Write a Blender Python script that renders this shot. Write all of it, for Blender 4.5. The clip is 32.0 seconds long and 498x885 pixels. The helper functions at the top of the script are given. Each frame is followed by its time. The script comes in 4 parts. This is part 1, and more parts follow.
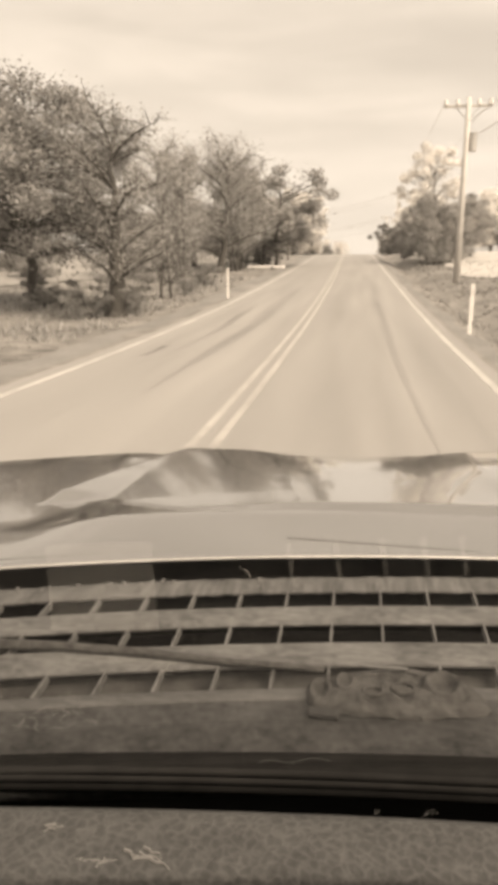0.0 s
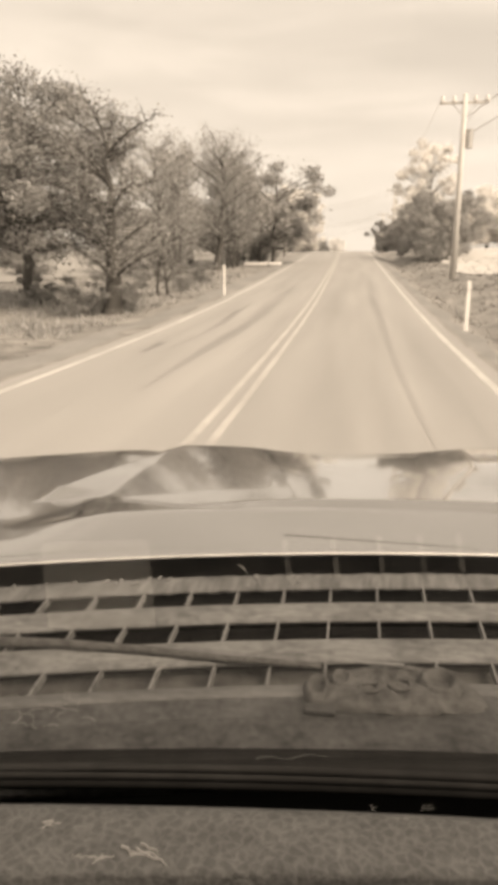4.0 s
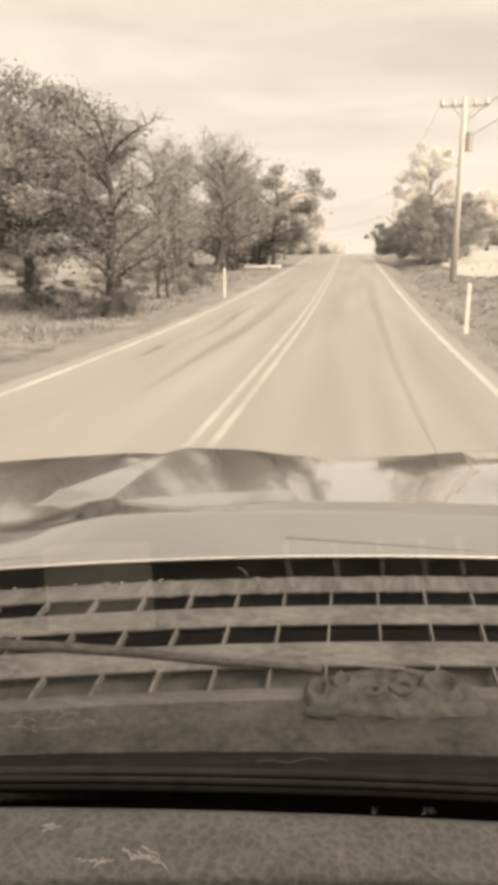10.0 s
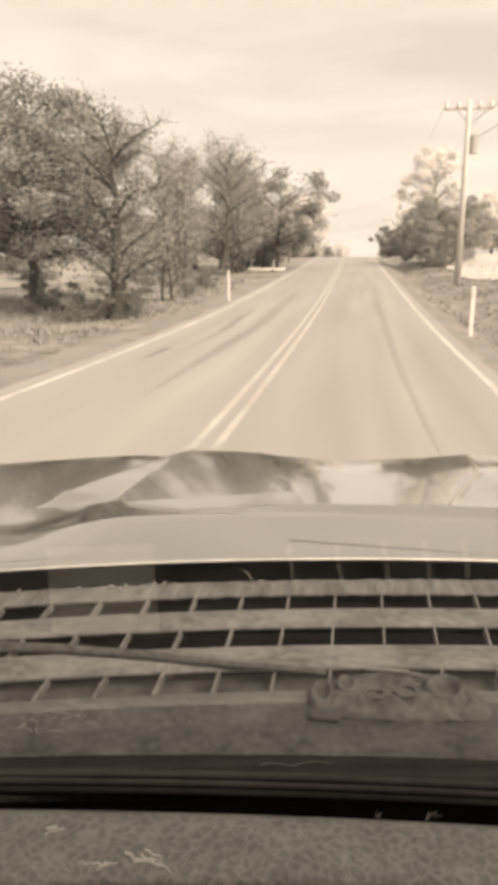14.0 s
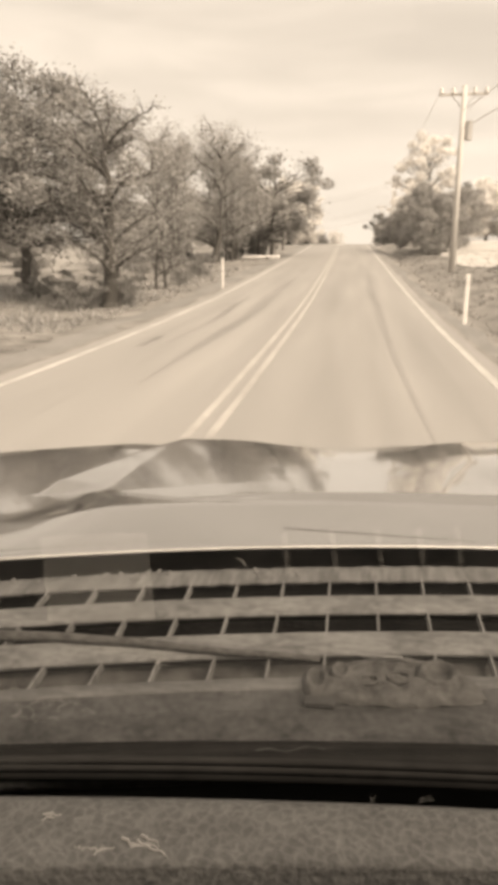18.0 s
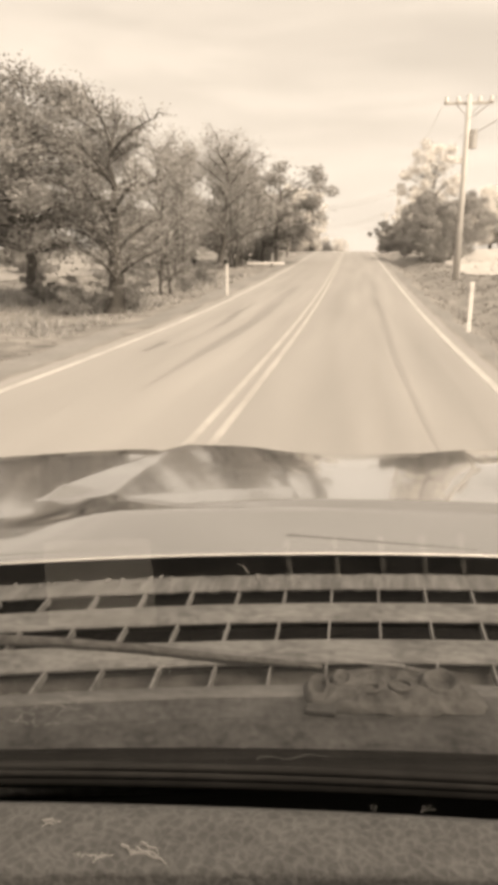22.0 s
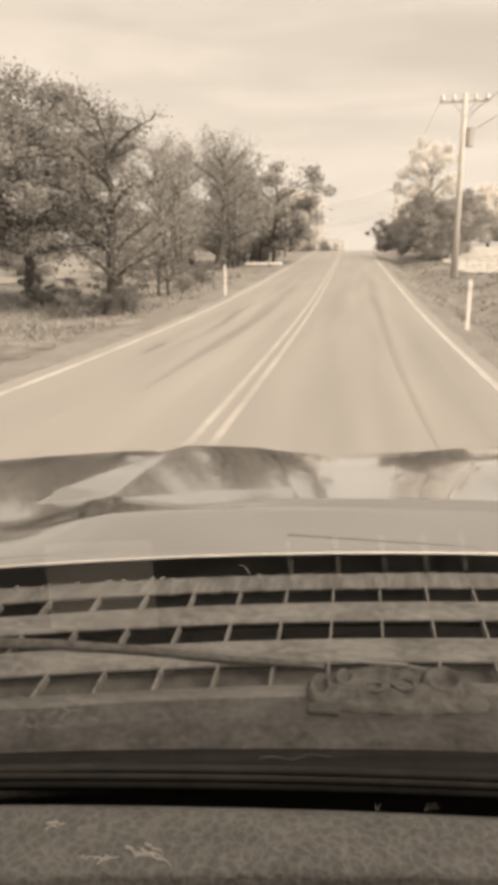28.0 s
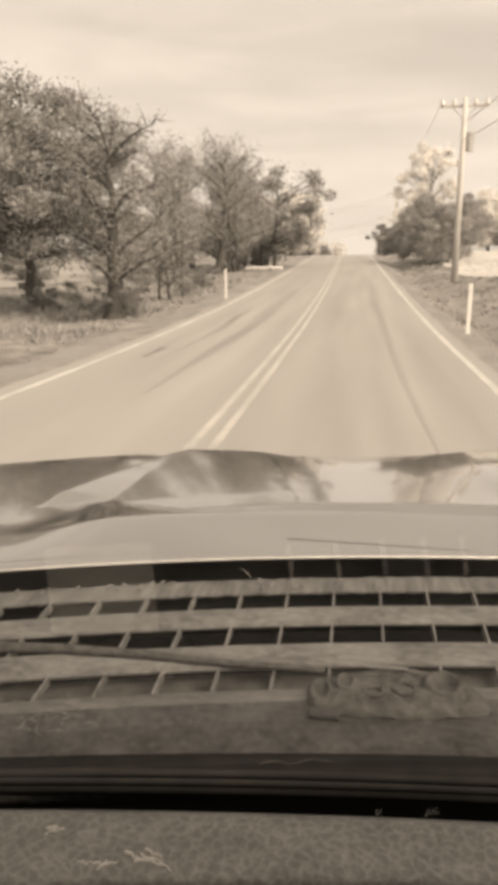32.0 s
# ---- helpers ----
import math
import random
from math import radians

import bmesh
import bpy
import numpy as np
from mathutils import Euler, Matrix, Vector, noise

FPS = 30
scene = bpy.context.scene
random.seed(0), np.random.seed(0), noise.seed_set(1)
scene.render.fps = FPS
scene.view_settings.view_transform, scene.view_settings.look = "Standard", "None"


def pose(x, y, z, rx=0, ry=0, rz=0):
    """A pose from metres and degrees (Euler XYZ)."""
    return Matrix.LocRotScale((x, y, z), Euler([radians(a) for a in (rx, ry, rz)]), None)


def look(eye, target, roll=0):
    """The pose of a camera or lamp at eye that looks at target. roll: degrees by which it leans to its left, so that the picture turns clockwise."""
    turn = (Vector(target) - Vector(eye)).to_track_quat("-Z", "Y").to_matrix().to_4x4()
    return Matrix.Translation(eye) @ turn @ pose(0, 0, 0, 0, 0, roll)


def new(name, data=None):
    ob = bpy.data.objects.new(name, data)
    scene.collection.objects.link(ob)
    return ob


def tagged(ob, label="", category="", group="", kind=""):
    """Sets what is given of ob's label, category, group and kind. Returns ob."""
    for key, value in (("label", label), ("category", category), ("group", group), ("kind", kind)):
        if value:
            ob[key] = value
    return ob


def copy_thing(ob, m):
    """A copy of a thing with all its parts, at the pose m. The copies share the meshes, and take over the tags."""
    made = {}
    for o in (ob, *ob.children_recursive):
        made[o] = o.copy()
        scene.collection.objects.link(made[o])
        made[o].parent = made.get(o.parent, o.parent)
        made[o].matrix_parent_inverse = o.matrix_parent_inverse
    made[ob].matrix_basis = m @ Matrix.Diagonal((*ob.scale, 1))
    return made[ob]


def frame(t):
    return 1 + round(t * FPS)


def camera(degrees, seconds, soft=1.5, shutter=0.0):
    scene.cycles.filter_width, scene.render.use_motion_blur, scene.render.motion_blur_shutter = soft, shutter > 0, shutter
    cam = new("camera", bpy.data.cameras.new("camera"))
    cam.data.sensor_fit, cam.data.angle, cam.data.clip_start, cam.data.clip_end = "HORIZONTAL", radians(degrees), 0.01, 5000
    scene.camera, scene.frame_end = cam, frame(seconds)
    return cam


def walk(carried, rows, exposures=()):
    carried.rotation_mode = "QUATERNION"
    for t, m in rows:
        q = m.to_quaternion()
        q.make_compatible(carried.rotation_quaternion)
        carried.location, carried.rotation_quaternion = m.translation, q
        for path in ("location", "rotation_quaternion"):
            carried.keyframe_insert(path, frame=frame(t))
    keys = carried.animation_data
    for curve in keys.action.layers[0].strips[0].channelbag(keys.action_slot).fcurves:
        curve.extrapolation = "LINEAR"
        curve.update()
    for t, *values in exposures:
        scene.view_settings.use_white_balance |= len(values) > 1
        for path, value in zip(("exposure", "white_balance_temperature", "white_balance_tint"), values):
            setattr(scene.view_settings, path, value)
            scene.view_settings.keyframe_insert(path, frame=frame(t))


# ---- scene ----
# The camera stands in the cab of a parked truck and is held by an unsteady mount.
EYE = 1.65
STAND, RAKE = 20.0, 2.08   # how far along the road the truck stands; degrees by which its body sits nose-up
cam = camera(40.0, 32.0, soft=6.2)
# seconds, degrees up, degrees to the left, degrees of lean
ROWS = [
    (0, 0.36, 0.29, -0.08), (0.5, 0.09, -0.13, 0.06), (1, 0.01, 0.03, 0.17), (1.5, 0.13, 0.05, -0.11), (2, 0.07, -0.11, -0.00),
    (2.5, 0.12, -0.02, -0.07), (4.5, 0.11, 0.01, -0.14), (5, 0.26, -0.05, 0.14), (5.5, 0.03, -0.17, -0.16), (6, 0.43, -0.09, 0.00),
    (6.5, 0.37, 0.02, -0.11), (7, 0.16, 0.13, -0.02), (7.5, 0.04, 0.23, -0.09), (8, 0.01, 0.20, 0.05), (8.5, 0.11, -0.06, 0.01),
    (9, 0.07, 0.03, 0.04), (9.5, 0.21, 0.07, 0.10), (10, 0.34, 0.05, -0.20), (10.5, 0.24, 0.07, -0.05), (11, 0.44, 0.11, -0.32),
    (11.5, 0.20, -0.14, -0.20), (12, 0.48, -0.08, -0.14), (12.5, -0.01, -0.05, -0.21), (13, 0.11, -0.53, -0.11), (13.5, 0.48, -0.33, 0.04),
    (14, 0.55, 0.38, -0.12), (14.5, 0.59, 0.44, 0.03), (15, -0.02, 0.31, -0.01), (15.5, -0.15, -0.07, -0.01), (17.5, -0.09, 0.00, -0.12),
    (18, -0.43, -0.08, -0.25), (18.5, -0.30, -0.07, -0.19), (19, -0.01, -0.20, -0.10), (19.5, -0.28, -0.30, -0.20), (20, 0.20, -0.22, 0.13),
    (20.5, -0.44, -0.20, -0.14), (21, 0.27, -0.09, 0.19), (21.5, 0.01, 0.01, 0.19), (22, 0.09, 0.18, 0.16), (22.5, 0.24, 0.24, -0.15),
    (23, -0.01, 0.01, -0.04), (23.5, -0.46, -0.01, -0.07), (24, 0.10, 0.15, -0.29), (24.5, -0.08, 0.00, -0.04), (25, 0.16, 0.16, 0.15),
    (25.5, 0.25, 0.09, -0.24), (27.5, 0.05, 0.10, 0.19), (28, 0.12, 0.17, -0.47), (28.5, 0.13, 0.26, -0.09), (29, -0.07, 0.24, -0.53),
    (29.5, -0.12, 0.17, -0.36), (30, -0.07, -0.03, -0.04), (30.5, 0.11, -0.29, 0.46), (31, 0.38, -0.28, -0.44), (31.5, 0.00, -0.11, -0.25),
    (32, 0.44, 0.21, -0.44),
]
walk(cam, [(t, pose(0, STAND, EYE, 90 - 17.15 + RAKE, 0, 8.5) @ pose(0, 0, 0, up, left, lean)) for t, up, left, lean in ROWS],
     exposures=[(0.0, 0.78, 8430, 14), (2.5, 0.78, 8430, 14), (5.0, 0.82, 8430, 14), (11.0, 0.84, 8430, 14), (15.0, 0.87, 8430, 14), (19.0, 0.82, 8430, 14), (21.0, 0.86, 8430, 14), (24.0, 0.86, 8430, 14), (25.5, 0.80, 8430, 14), (28.0, 0.68, 8430, 14), (32.0, 0.68, 8430, 14)])

# ---- world and sun ----
SUN_EL, SUN_AZ = radians(48), radians(125)  # azimuth from the road's direction, clockwise


def make_world():
    w = bpy.data.worlds.new("thin_overcast")
    scene.world = w
    w.use_nodes = True
    nt = w.node_tree
    n, l = nt.nodes, nt.links
    n.clear()
    sky = n.new("ShaderNodeTexSky")
    sky.sky_type, sky.sun_disc = "NISHITA", False
    sky.sun_elevation, sky.sun_rotation, sky.dust_density, sky.air_density = SUN_EL, SUN_AZ, 4.0, 1.0
    bw = n.new("ShaderNodeRGBToBW")
    l.new(sky.outputs[0], bw.inputs[0])
    co = n.new("ShaderNodeTexCoord")
    mp = n.new("ShaderNodeMapping")
    mp.inputs["Scale"].default_value = (1.6, 1.6, 9.0)
    mp.inputs["Rotation"].default_value = (radians(4), radians(-3), radians(20))
    l.new(co.outputs["Generated"], mp.inputs[0])
    no = n.new("ShaderNodeTexNoise")
    no.inputs["Scale"].default_value, no.inputs["Detail"].default_value, no.inputs["Roughness"].default_value = 2.0, 5.0, 0.5
    no.inputs["Distortion"].default_value = 0.4
    l.new(mp.outputs[0], no.inputs[0])
    rp = n.new("ShaderNodeValToRGB")
    rp.color_ramp.elements[0].position, rp.color_ramp.elements[0].color = 0.3, (0.76, 0.76, 0.76, 1)
    rp.color_ramp.elements[1].position, rp.color_ramp.elements[1].color = 0.72, (0.99, 0.99, 0.99, 1)
    l.new(no.outputs[0], rp.inputs[0])
    mul = n.new("ShaderNodeMix")
    mul.data_type, mul.blend_type = "RGBA", "MULTIPLY"
    mul.inputs[0].default_value = 1.0
    # cloud veil: an even grey with the sky's own gradient laid over it
    veil = n.new("ShaderNodeMath")
    veil.operation, veil.inputs[1].default_value, veil.inputs[2].default_value = "MULTIPLY_ADD", 0.022, 0.53
    l.new(bw.outputs[0], veil.inputs[0])
    # haze: brightest along the horizon
    xyz, haze, lift = n.new("ShaderNodeSeparateXYZ"), n.new("ShaderNodeMapRange"), n.new("ShaderNodeMath")
    l.new(co.outputs["Generated"], xyz.inputs[0])
    l.new(xyz.outputs[2], haze.inputs[0])
    haze.inputs[1].default_value, haze.inputs[2].default_value = 0.0, 0.3
    haze.inputs[3].default_value, haze.inputs[4].default_value = 1.12, 0.93
    lift.operation = "MULTIPLY"
    l.new(veil.outputs[0], lift.inputs[0])
    l.new(haze.outputs[0], lift.inputs[1])
    l.new(lift.outputs[0], mul.inputs[6])
    l.new(rp.outputs[0], mul.inputs[7])
    bg = n.new("ShaderNodeBackground")
    bg.inputs[1].default_value = 1.0
    l.new(mul.outputs[2], bg.inputs[0])
    out = n.new("ShaderNodeOutputWorld")
    l.new(bg.outputs[0], out.inputs[0])


make_world()
sun_dir = Vector((math.sin(SUN_AZ) * math.cos(SUN_EL), math.cos(SUN_AZ) * math.cos(SUN_EL), math.sin(SUN_EL)))
sun = new("sun", bpy.data.lights.new("sun", "SUN"))
sun.data.energy, sun.data.angle, sun.data.color = 3.5, radians(40), (1.0, 0.96, 0.9)
sun.matrix_world = look(sun_dir * 100, (0, 0, 0))

# ---- materials ----


def material(name, base, rough=0.8, metal=0.0, fine=40.0, coarse=3.0, vary=0.25, bump=0.3, depth=0.01, coat=0.0, stretch=(1, 1, 1), world=False, island=0.0, spec=0.5, rand=0.0):
    """A surface with variation at two scales. fine and coarse: noise per metre; vary: how far the colour swings; depth: metres of relief."""
    m = bpy.data.materials.new(name)
    m.use_nodes = True
    nt = m.node_tree
    n, l = nt.nodes, nt.links
    b = n["Principled BSDF"]
    b.inputs["Roughness"].default_value, b.inputs["Metallic"].default_value = rough, metal
    b.inputs["Coat Weight"].default_value, b.inputs["Coat Roughness"].default_value = coat, 0.03
    b.inputs["Specular IOR Level"].default_value = spec
    if world:
        src = n.new("ShaderNodeNewGeometry").outputs["Position"]
    else:
        src = n.new("ShaderNodeTexCoord").outputs["Object"]
    mp = n.new("ShaderNodeMapping")
    mp.inputs["Scale"].default_value = stretch
    l.new(src, mp.inputs[0])
    a, c = n.new("ShaderNodeTexNoise"), n.new("ShaderNodeTexNoise")
    a.inputs["Scale"].default_value, c.inputs["Scale"].default_value = fine, coarse
    a.inputs["Detail"].default_value, c.inputs["Detail"].default_value = 3, 4
    l.new(mp.outputs[0], a.inputs[0])
    l.new(mp.outputs[0], c.inputs[0])
    add = n.new("ShaderNodeMath")
    add.operation = "ADD"
    l.new(a.outputs[0], add.inputs[0])
    l.new(c.outputs[0], add.inputs[1])
    val = add.outputs[0]
    if island or rand:
        more = n.new("ShaderNodeMath")
        more.operation, more.inputs[1].default_value = "MULTIPLY_ADD", (island or rand)
        src2 = n.new("ShaderNodeNewGeometry").outputs["Random Per Island"] if island else n.new("ShaderNodeObjectInfo").outputs["Random"]
        l.new(src2, more.inputs[0])
        l.new(val, more.inputs[2])
        sub = n.new("ShaderNodeMath")
        sub.operation, sub.inputs[1].default_value = "SUBTRACT", (island or rand) / 2
        l.new(more.outputs[0], sub.inputs[0])
        val = sub.outputs[0]
    mr = n.new("ShaderNodeMapRange")
    mr.inputs[1].default_value, mr.inputs[2].default_value = 0.6, 1.4
    mr.inputs[3].default_value, mr.inputs[4].default_value = 1 - vary, 1 + vary
    l.new(val, mr.inputs[0])
    sc = n.new("ShaderNodeVectorMath")
    sc.operation = "SCALE"
    sc.inputs[0].default_value = base
    l.new(mr.outputs[0], sc.inputs["Scale"])
    l.new(sc.outputs[0], b.inputs["Base Color"])
    if bump:
        bp = n.new("ShaderNodeBump")
        bp.inputs["Strength"].default_value, bp.inputs["Distance"].default_value = bump, depth
        l.new(a.outputs[0], bp.inputs["Height"])
        l.new(bp.outputs[0], b.inputs["Normal"])
    return m


def grey(v, warm=0.04):
    return (v * (1 + warm), v, v * (1 - warm))


ASPHALT = material("worn_asphalt", grey(0.25), 0.85, fine=1.2, coarse=0.22, vary=0.2, bump=0.15, depth=0.004, stretch=(1.6, 0.09, 1), world=True)
SHOULDER = material("gravel_shoulder", grey(0.19), 0.95, fine=9, coarse=0.5, vary=0.3, bump=0.6, depth=0.03, world=True)
LINE = material("worn_road_paint", grey(0.38), 0.7, fine=14, coarse=1.2, vary=0.3, bump=0.1, depth=0.002, world=True)
LINE_Y = material("worn_centre_paint", grey(0.34, 0.05), 0.7, fine=14, coarse=1.2, vary=0.3, bump=0.1, depth=0.002, world=True)
TAR = material("tar_seal", grey(0.16), 0.6, fine=10, coarse=1, vary=0.3, bump=0.2, depth=0.003, world=True)
DARK_ROAD = material("darker_asphalt", grey(0.222), 0.75, fine=1.2, coarse=0.3, vary=0.22, bump=0.1, depth=0.003, stretch=(1.6, 0.12, 1), world=True)
GRASS = material("dry_grass_ground", grey(0.185, 0.06), 0.95, fine=2.2, coarse=0.4, vary=0.6, bump=0.8, depth=0.06, world=True)
BLADE = material("grass_blades", grey(0.22, 0.06), 0.9, fine=2, coarse=0.3, vary=0.4, bump=0, world=True, island=0.5)
BARK = material("grey_brown_bark", grey(0.075, 0.08), 0.95, fine=14, coarse=2, vary=0.4, bump=0.8, depth=0.03, stretch=(1, 1, 0.25))
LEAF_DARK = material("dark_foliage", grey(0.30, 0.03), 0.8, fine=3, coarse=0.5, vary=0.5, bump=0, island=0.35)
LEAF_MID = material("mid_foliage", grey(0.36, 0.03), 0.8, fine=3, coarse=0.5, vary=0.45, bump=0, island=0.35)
# overexposed sunlight on the far trees is put into this pale colour
LEAF_PALE = material("sunlit_tone_foliage", grey(0.78, 0.03), 0.8, fine=3, coarse=0.5, vary=0.4, bump=0, island=0.6)
POLE_WOOD = material("weathered_pole_wood", grey(0.5, 0.05), 0.85, fine=20, coarse=1.5, vary=0.22, bump=0.5, depth=0.01, stretch=(1, 1, 0.08))
POLE_DARK = material("creosoted_pole_wood", grey(0.11, 0.05), 0.85, fine=20, coarse=1.5, vary=0.25, bump=0.5, depth=0.01, stretch=(1, 1, 0.08))
PORCELAIN = material("glazed_porcelain", grey(0.6), 0.25, vary=0.08, bump=0)
WIRE = material("aluminium_wire", grey(0.55), 0.4, metal=0.6, vary=0.1, bump=0)
STEEL = material("galvanised_steel", grey(0.45), 0.5, metal=0.7, fine=30, coarse=3, vary=0.15, bump=0.1, depth=0.002)
WHITE = material("white_paint", grey(0.75), 0.6, fine=12, coarse=1, vary=0.08, bump=0.1, depth=0.003)
ROOFING = material("dark_shingle_roof", grey(0.09), 0.9, fine=8, coarse=0.8, vary=0.3, bump=0.5, depth=0.02)
BRICK = material("weathered_brick", grey(0.22), 0.9, fine=12, coarse=1, vary=0.3, bump=0.5, depth=0.01, rand=0.5)
BLACK_TIN = material("black_painted_tin", grey(0.04), 0.45, fine=20, coarse=2, vary=0.2, bump=0.1, depth=0.002)
WOOD = material("weathered_board", grey(0.24, 0.06), 0.85, fine=16, coarse=2, vary=0.3, bump=0.4, depth=0.006, stretch=(1, 1, 0.2), rand=0.4)
CONCRETE = material("pale_concrete", grey(0.5), 0.85, fine=14, coarse=1.5, vary=0.2, bump=0.3, depth=0.006)
# near black: stands in for the shade inside gaps and holes
DARK_HOLE = material("painted_void_shade", grey(0.02), 1.0, vary=0.1, bump=0, spec=0.0)
WINDOW_DARK = material("dim_window_glass", grey(0.05), 0.08, vary=0.05, bump=0)
SIGN_FACE = material("pale_sign_sheet", grey(0.7), 0.4, vary=0.06, bump=0)
PAINT = material("silver_beige_car_paint", grey(0.43, 0.03), 0.13, metal=0.9, fine=400, coarse=2, vary=0.05, bump=0.0, depth=0.0005, coat=1.0)
PLASTIC_BLACK = material("black_cowl_plastic", grey(0.025), 0.6, fine=200, coarse=6, vary=0.2, bump=0.2, depth=0.001, spec=0.15)
VINYL = material("weathered_cowl_plastic", grey(0.112, 0.02), 0.75, fine=150, coarse=24, vary=0.55, bump=0.25, depth=0.002, stretch=(0.7, 1.1, 1), world=True, spec=0.2)
VINYL_FACE = material("dark_cowl_apron_plastic", grey(0.048, 0.02), 0.8, fine=160, coarse=34, vary=0.6, bump=0.5, depth=0.002, world=True, spec=0.2)
LEATHER = material("grained_dash_pad", grey(0.077, 0.02), 0.8, fine=200, coarse=40, vary=0.3, bump=0.8, depth=0.003, world=True, spec=0.25)
TRIM = material("dark_rubber_trim", grey(0.02), 0.55, fine=60, coarse=8, vary=0.25, bump=0.15, depth=0.001, spec=0.3)
RUBBER = material("tyre_rubber", grey(0.025), 0.85, fine=40, coarse=5, vary=0.2, bump=0.4, depth=0.004)
CLOTH = material("grey_headliner", grey(0.3), 0.95, fine=120, coarse=6, vary=0.12, bump=0.3, depth=0.002)
# slot shade is painted into both colours; the paler one keeps some dust
DUCT = material("shade_black_duct", grey(0.007), 0.95, fine=60, coarse=15, vary=0.5, bump=0.2, depth=0.002, world=True, spec=0.05)
DUCT_PALE = material("shaded_dusty_duct", grey(0.05), 0.95, fine=60, coarse=15, vary=0.5, bump=0.2, depth=0.002, world=True, spec=0.05)
FIELD_PALE = material("pale_field_ground", grey(0.42, 0.05), 0.95, fine=2.5, coarse=0.1, vary=0.3, bump=0.6, depth=0.05, world=True)
SOIL = material("dark_weedy_soil", grey(0.085, 0.05), 0.95, fine=4, coarse=0.5, vary=0.4, bump=0.8, depth=0.06, world=True)
LIP = material("ragged_dusty_lip", grey(0.095, 0.02), 0.8, fine=70, coarse=30, vary=0.5, bump=0.6, depth=0.002, stretch=(2.5, 0.5, 1), world=True, spec=0.2)
SEAL = material("matt_black_seal", grey(0.01), 0.9, fine=60, coarse=8, vary=0.4, bump=0.1, depth=0.001, spec=0.03)
BEAD = material("dusty_seal_bead", grey(0.020), 0.9, fine=60, coarse=8, vary=0.3, bump=0.1, depth=0.001, spec=0.05)
PAPER = material("grey_card", grey(0.40), 0.9, fine=40, coarse=8, vary=0.1, bump=0.1, depth=0.0005, spec=0.1)
RIB = material("mirrored_streak_plastic", grey(0.36), 0.7, fine=60, coarse=8, vary=0.1, bump=0, spec=0.1)
CRUST = material("pale_dust_crust", grey(0.12, 0.02), 0.9, fine=150, coarse=40, vary=0.3, bump=0.3, depth=0.001, spec=0.1)
# dimmer copy of the cowl plastic; the narrow slat's shade is in its colour
EDGE = material("shaded_cowl_edge", grey(0.075, 0.02), 0.75, fine=150, coarse=28, vary=0.46, bump=0.25, depth=0.002, stretch=(0.45, 1.3, 1), world=True, spec=0.2)
FIELD_MID = material("mid_field_ground", grey(0.25, 0.05), 0.95, fine=2.5, coarse=0.1, vary=0.35, bump=0.6, depth=0.05, world=True)
LINT = material("pale_lint", grey(0.21), 0.9, vary=0.1, bump=0)
CORD = material("dusty_wiper_rubber", grey(0.055, 0.04), 0.85, fine=140, coarse=45, vary=0.55, bump=0.8, depth=0.003, spec=0.2)


def glass_material():
    m = bpy.data.materials.new("windscreen_glass")
    m.use_nodes = True
    n, l = m.node_tree.nodes, m.node_tree.links
    n.clear()
    out, mix, tr, gl, fr = (n.new("ShaderNode" + k) for k in ("OutputMaterial", "MixShader", "BsdfTransparent", "BsdfGlossy", "Fresnel"))
    tr.inputs[0].default_value = (0.97, 0.97, 0.97, 1)
    gl.inputs["Roughness"].default_value = 0.02
    fr.inputs[0].default_value = 1.45
    l.new(fr.outputs[0], mix.inputs[0])
    l.new(tr.outputs[0], mix.inputs[1])
    l.new(gl.outputs[0], mix.inputs[2])
    # thin film of dust and old smears that scatters the daylight
    pos, mp, smear, specks, ramp, dust, film = (n.new("ShaderNode" + k) for k in ("NewGeometry", "Mapping", "TexNoise", "TexNoise", "MapRange", "BsdfTranslucent", "MixShader"))
    mp.inputs["Scale"].default_value = (1.0, 0.45, 0.45)
    l.new(pos.outputs["Position"], mp.inputs[0])
    smear.inputs["Scale"].default_value, smear.inputs["Detail"].default_value, smear.inputs["Distortion"].default_value = 14, 5, 0.8
    specks.inputs["Scale"].default_value, specks.inputs["Detail"].default_value = 130, 2
    l.new(mp.outputs[0], smear.inputs[0])
    l.new(pos.outputs["Position"], specks.inputs[0])
    add = n.new("ShaderNodeMath")
    add.operation = "ADD"
    l.new(smear.outputs[0], add.inputs[0])
    l.new(specks.outputs[0], add.inputs[1])
    ramp.inputs[1].default_value, ramp.inputs[2].default_value = 0.65, 1.35
    ramp.inputs[3].default_value, ramp.inputs[4].default_value = 0.002, 0.016
    l.new(add.outputs[0], ramp.inputs[0])
    dust.inputs[0].default_value = (0.8, 0.77, 0.72, 1)
    l.new(ramp.outputs[0], film.inputs[0])
    l.new(mix.outputs[0], film.inputs[1])
    l.new(dust.outputs[0], film.inputs[2])
    l.new(film.outputs[0], out.inputs[0])
    return m


GLASS = glass_material()


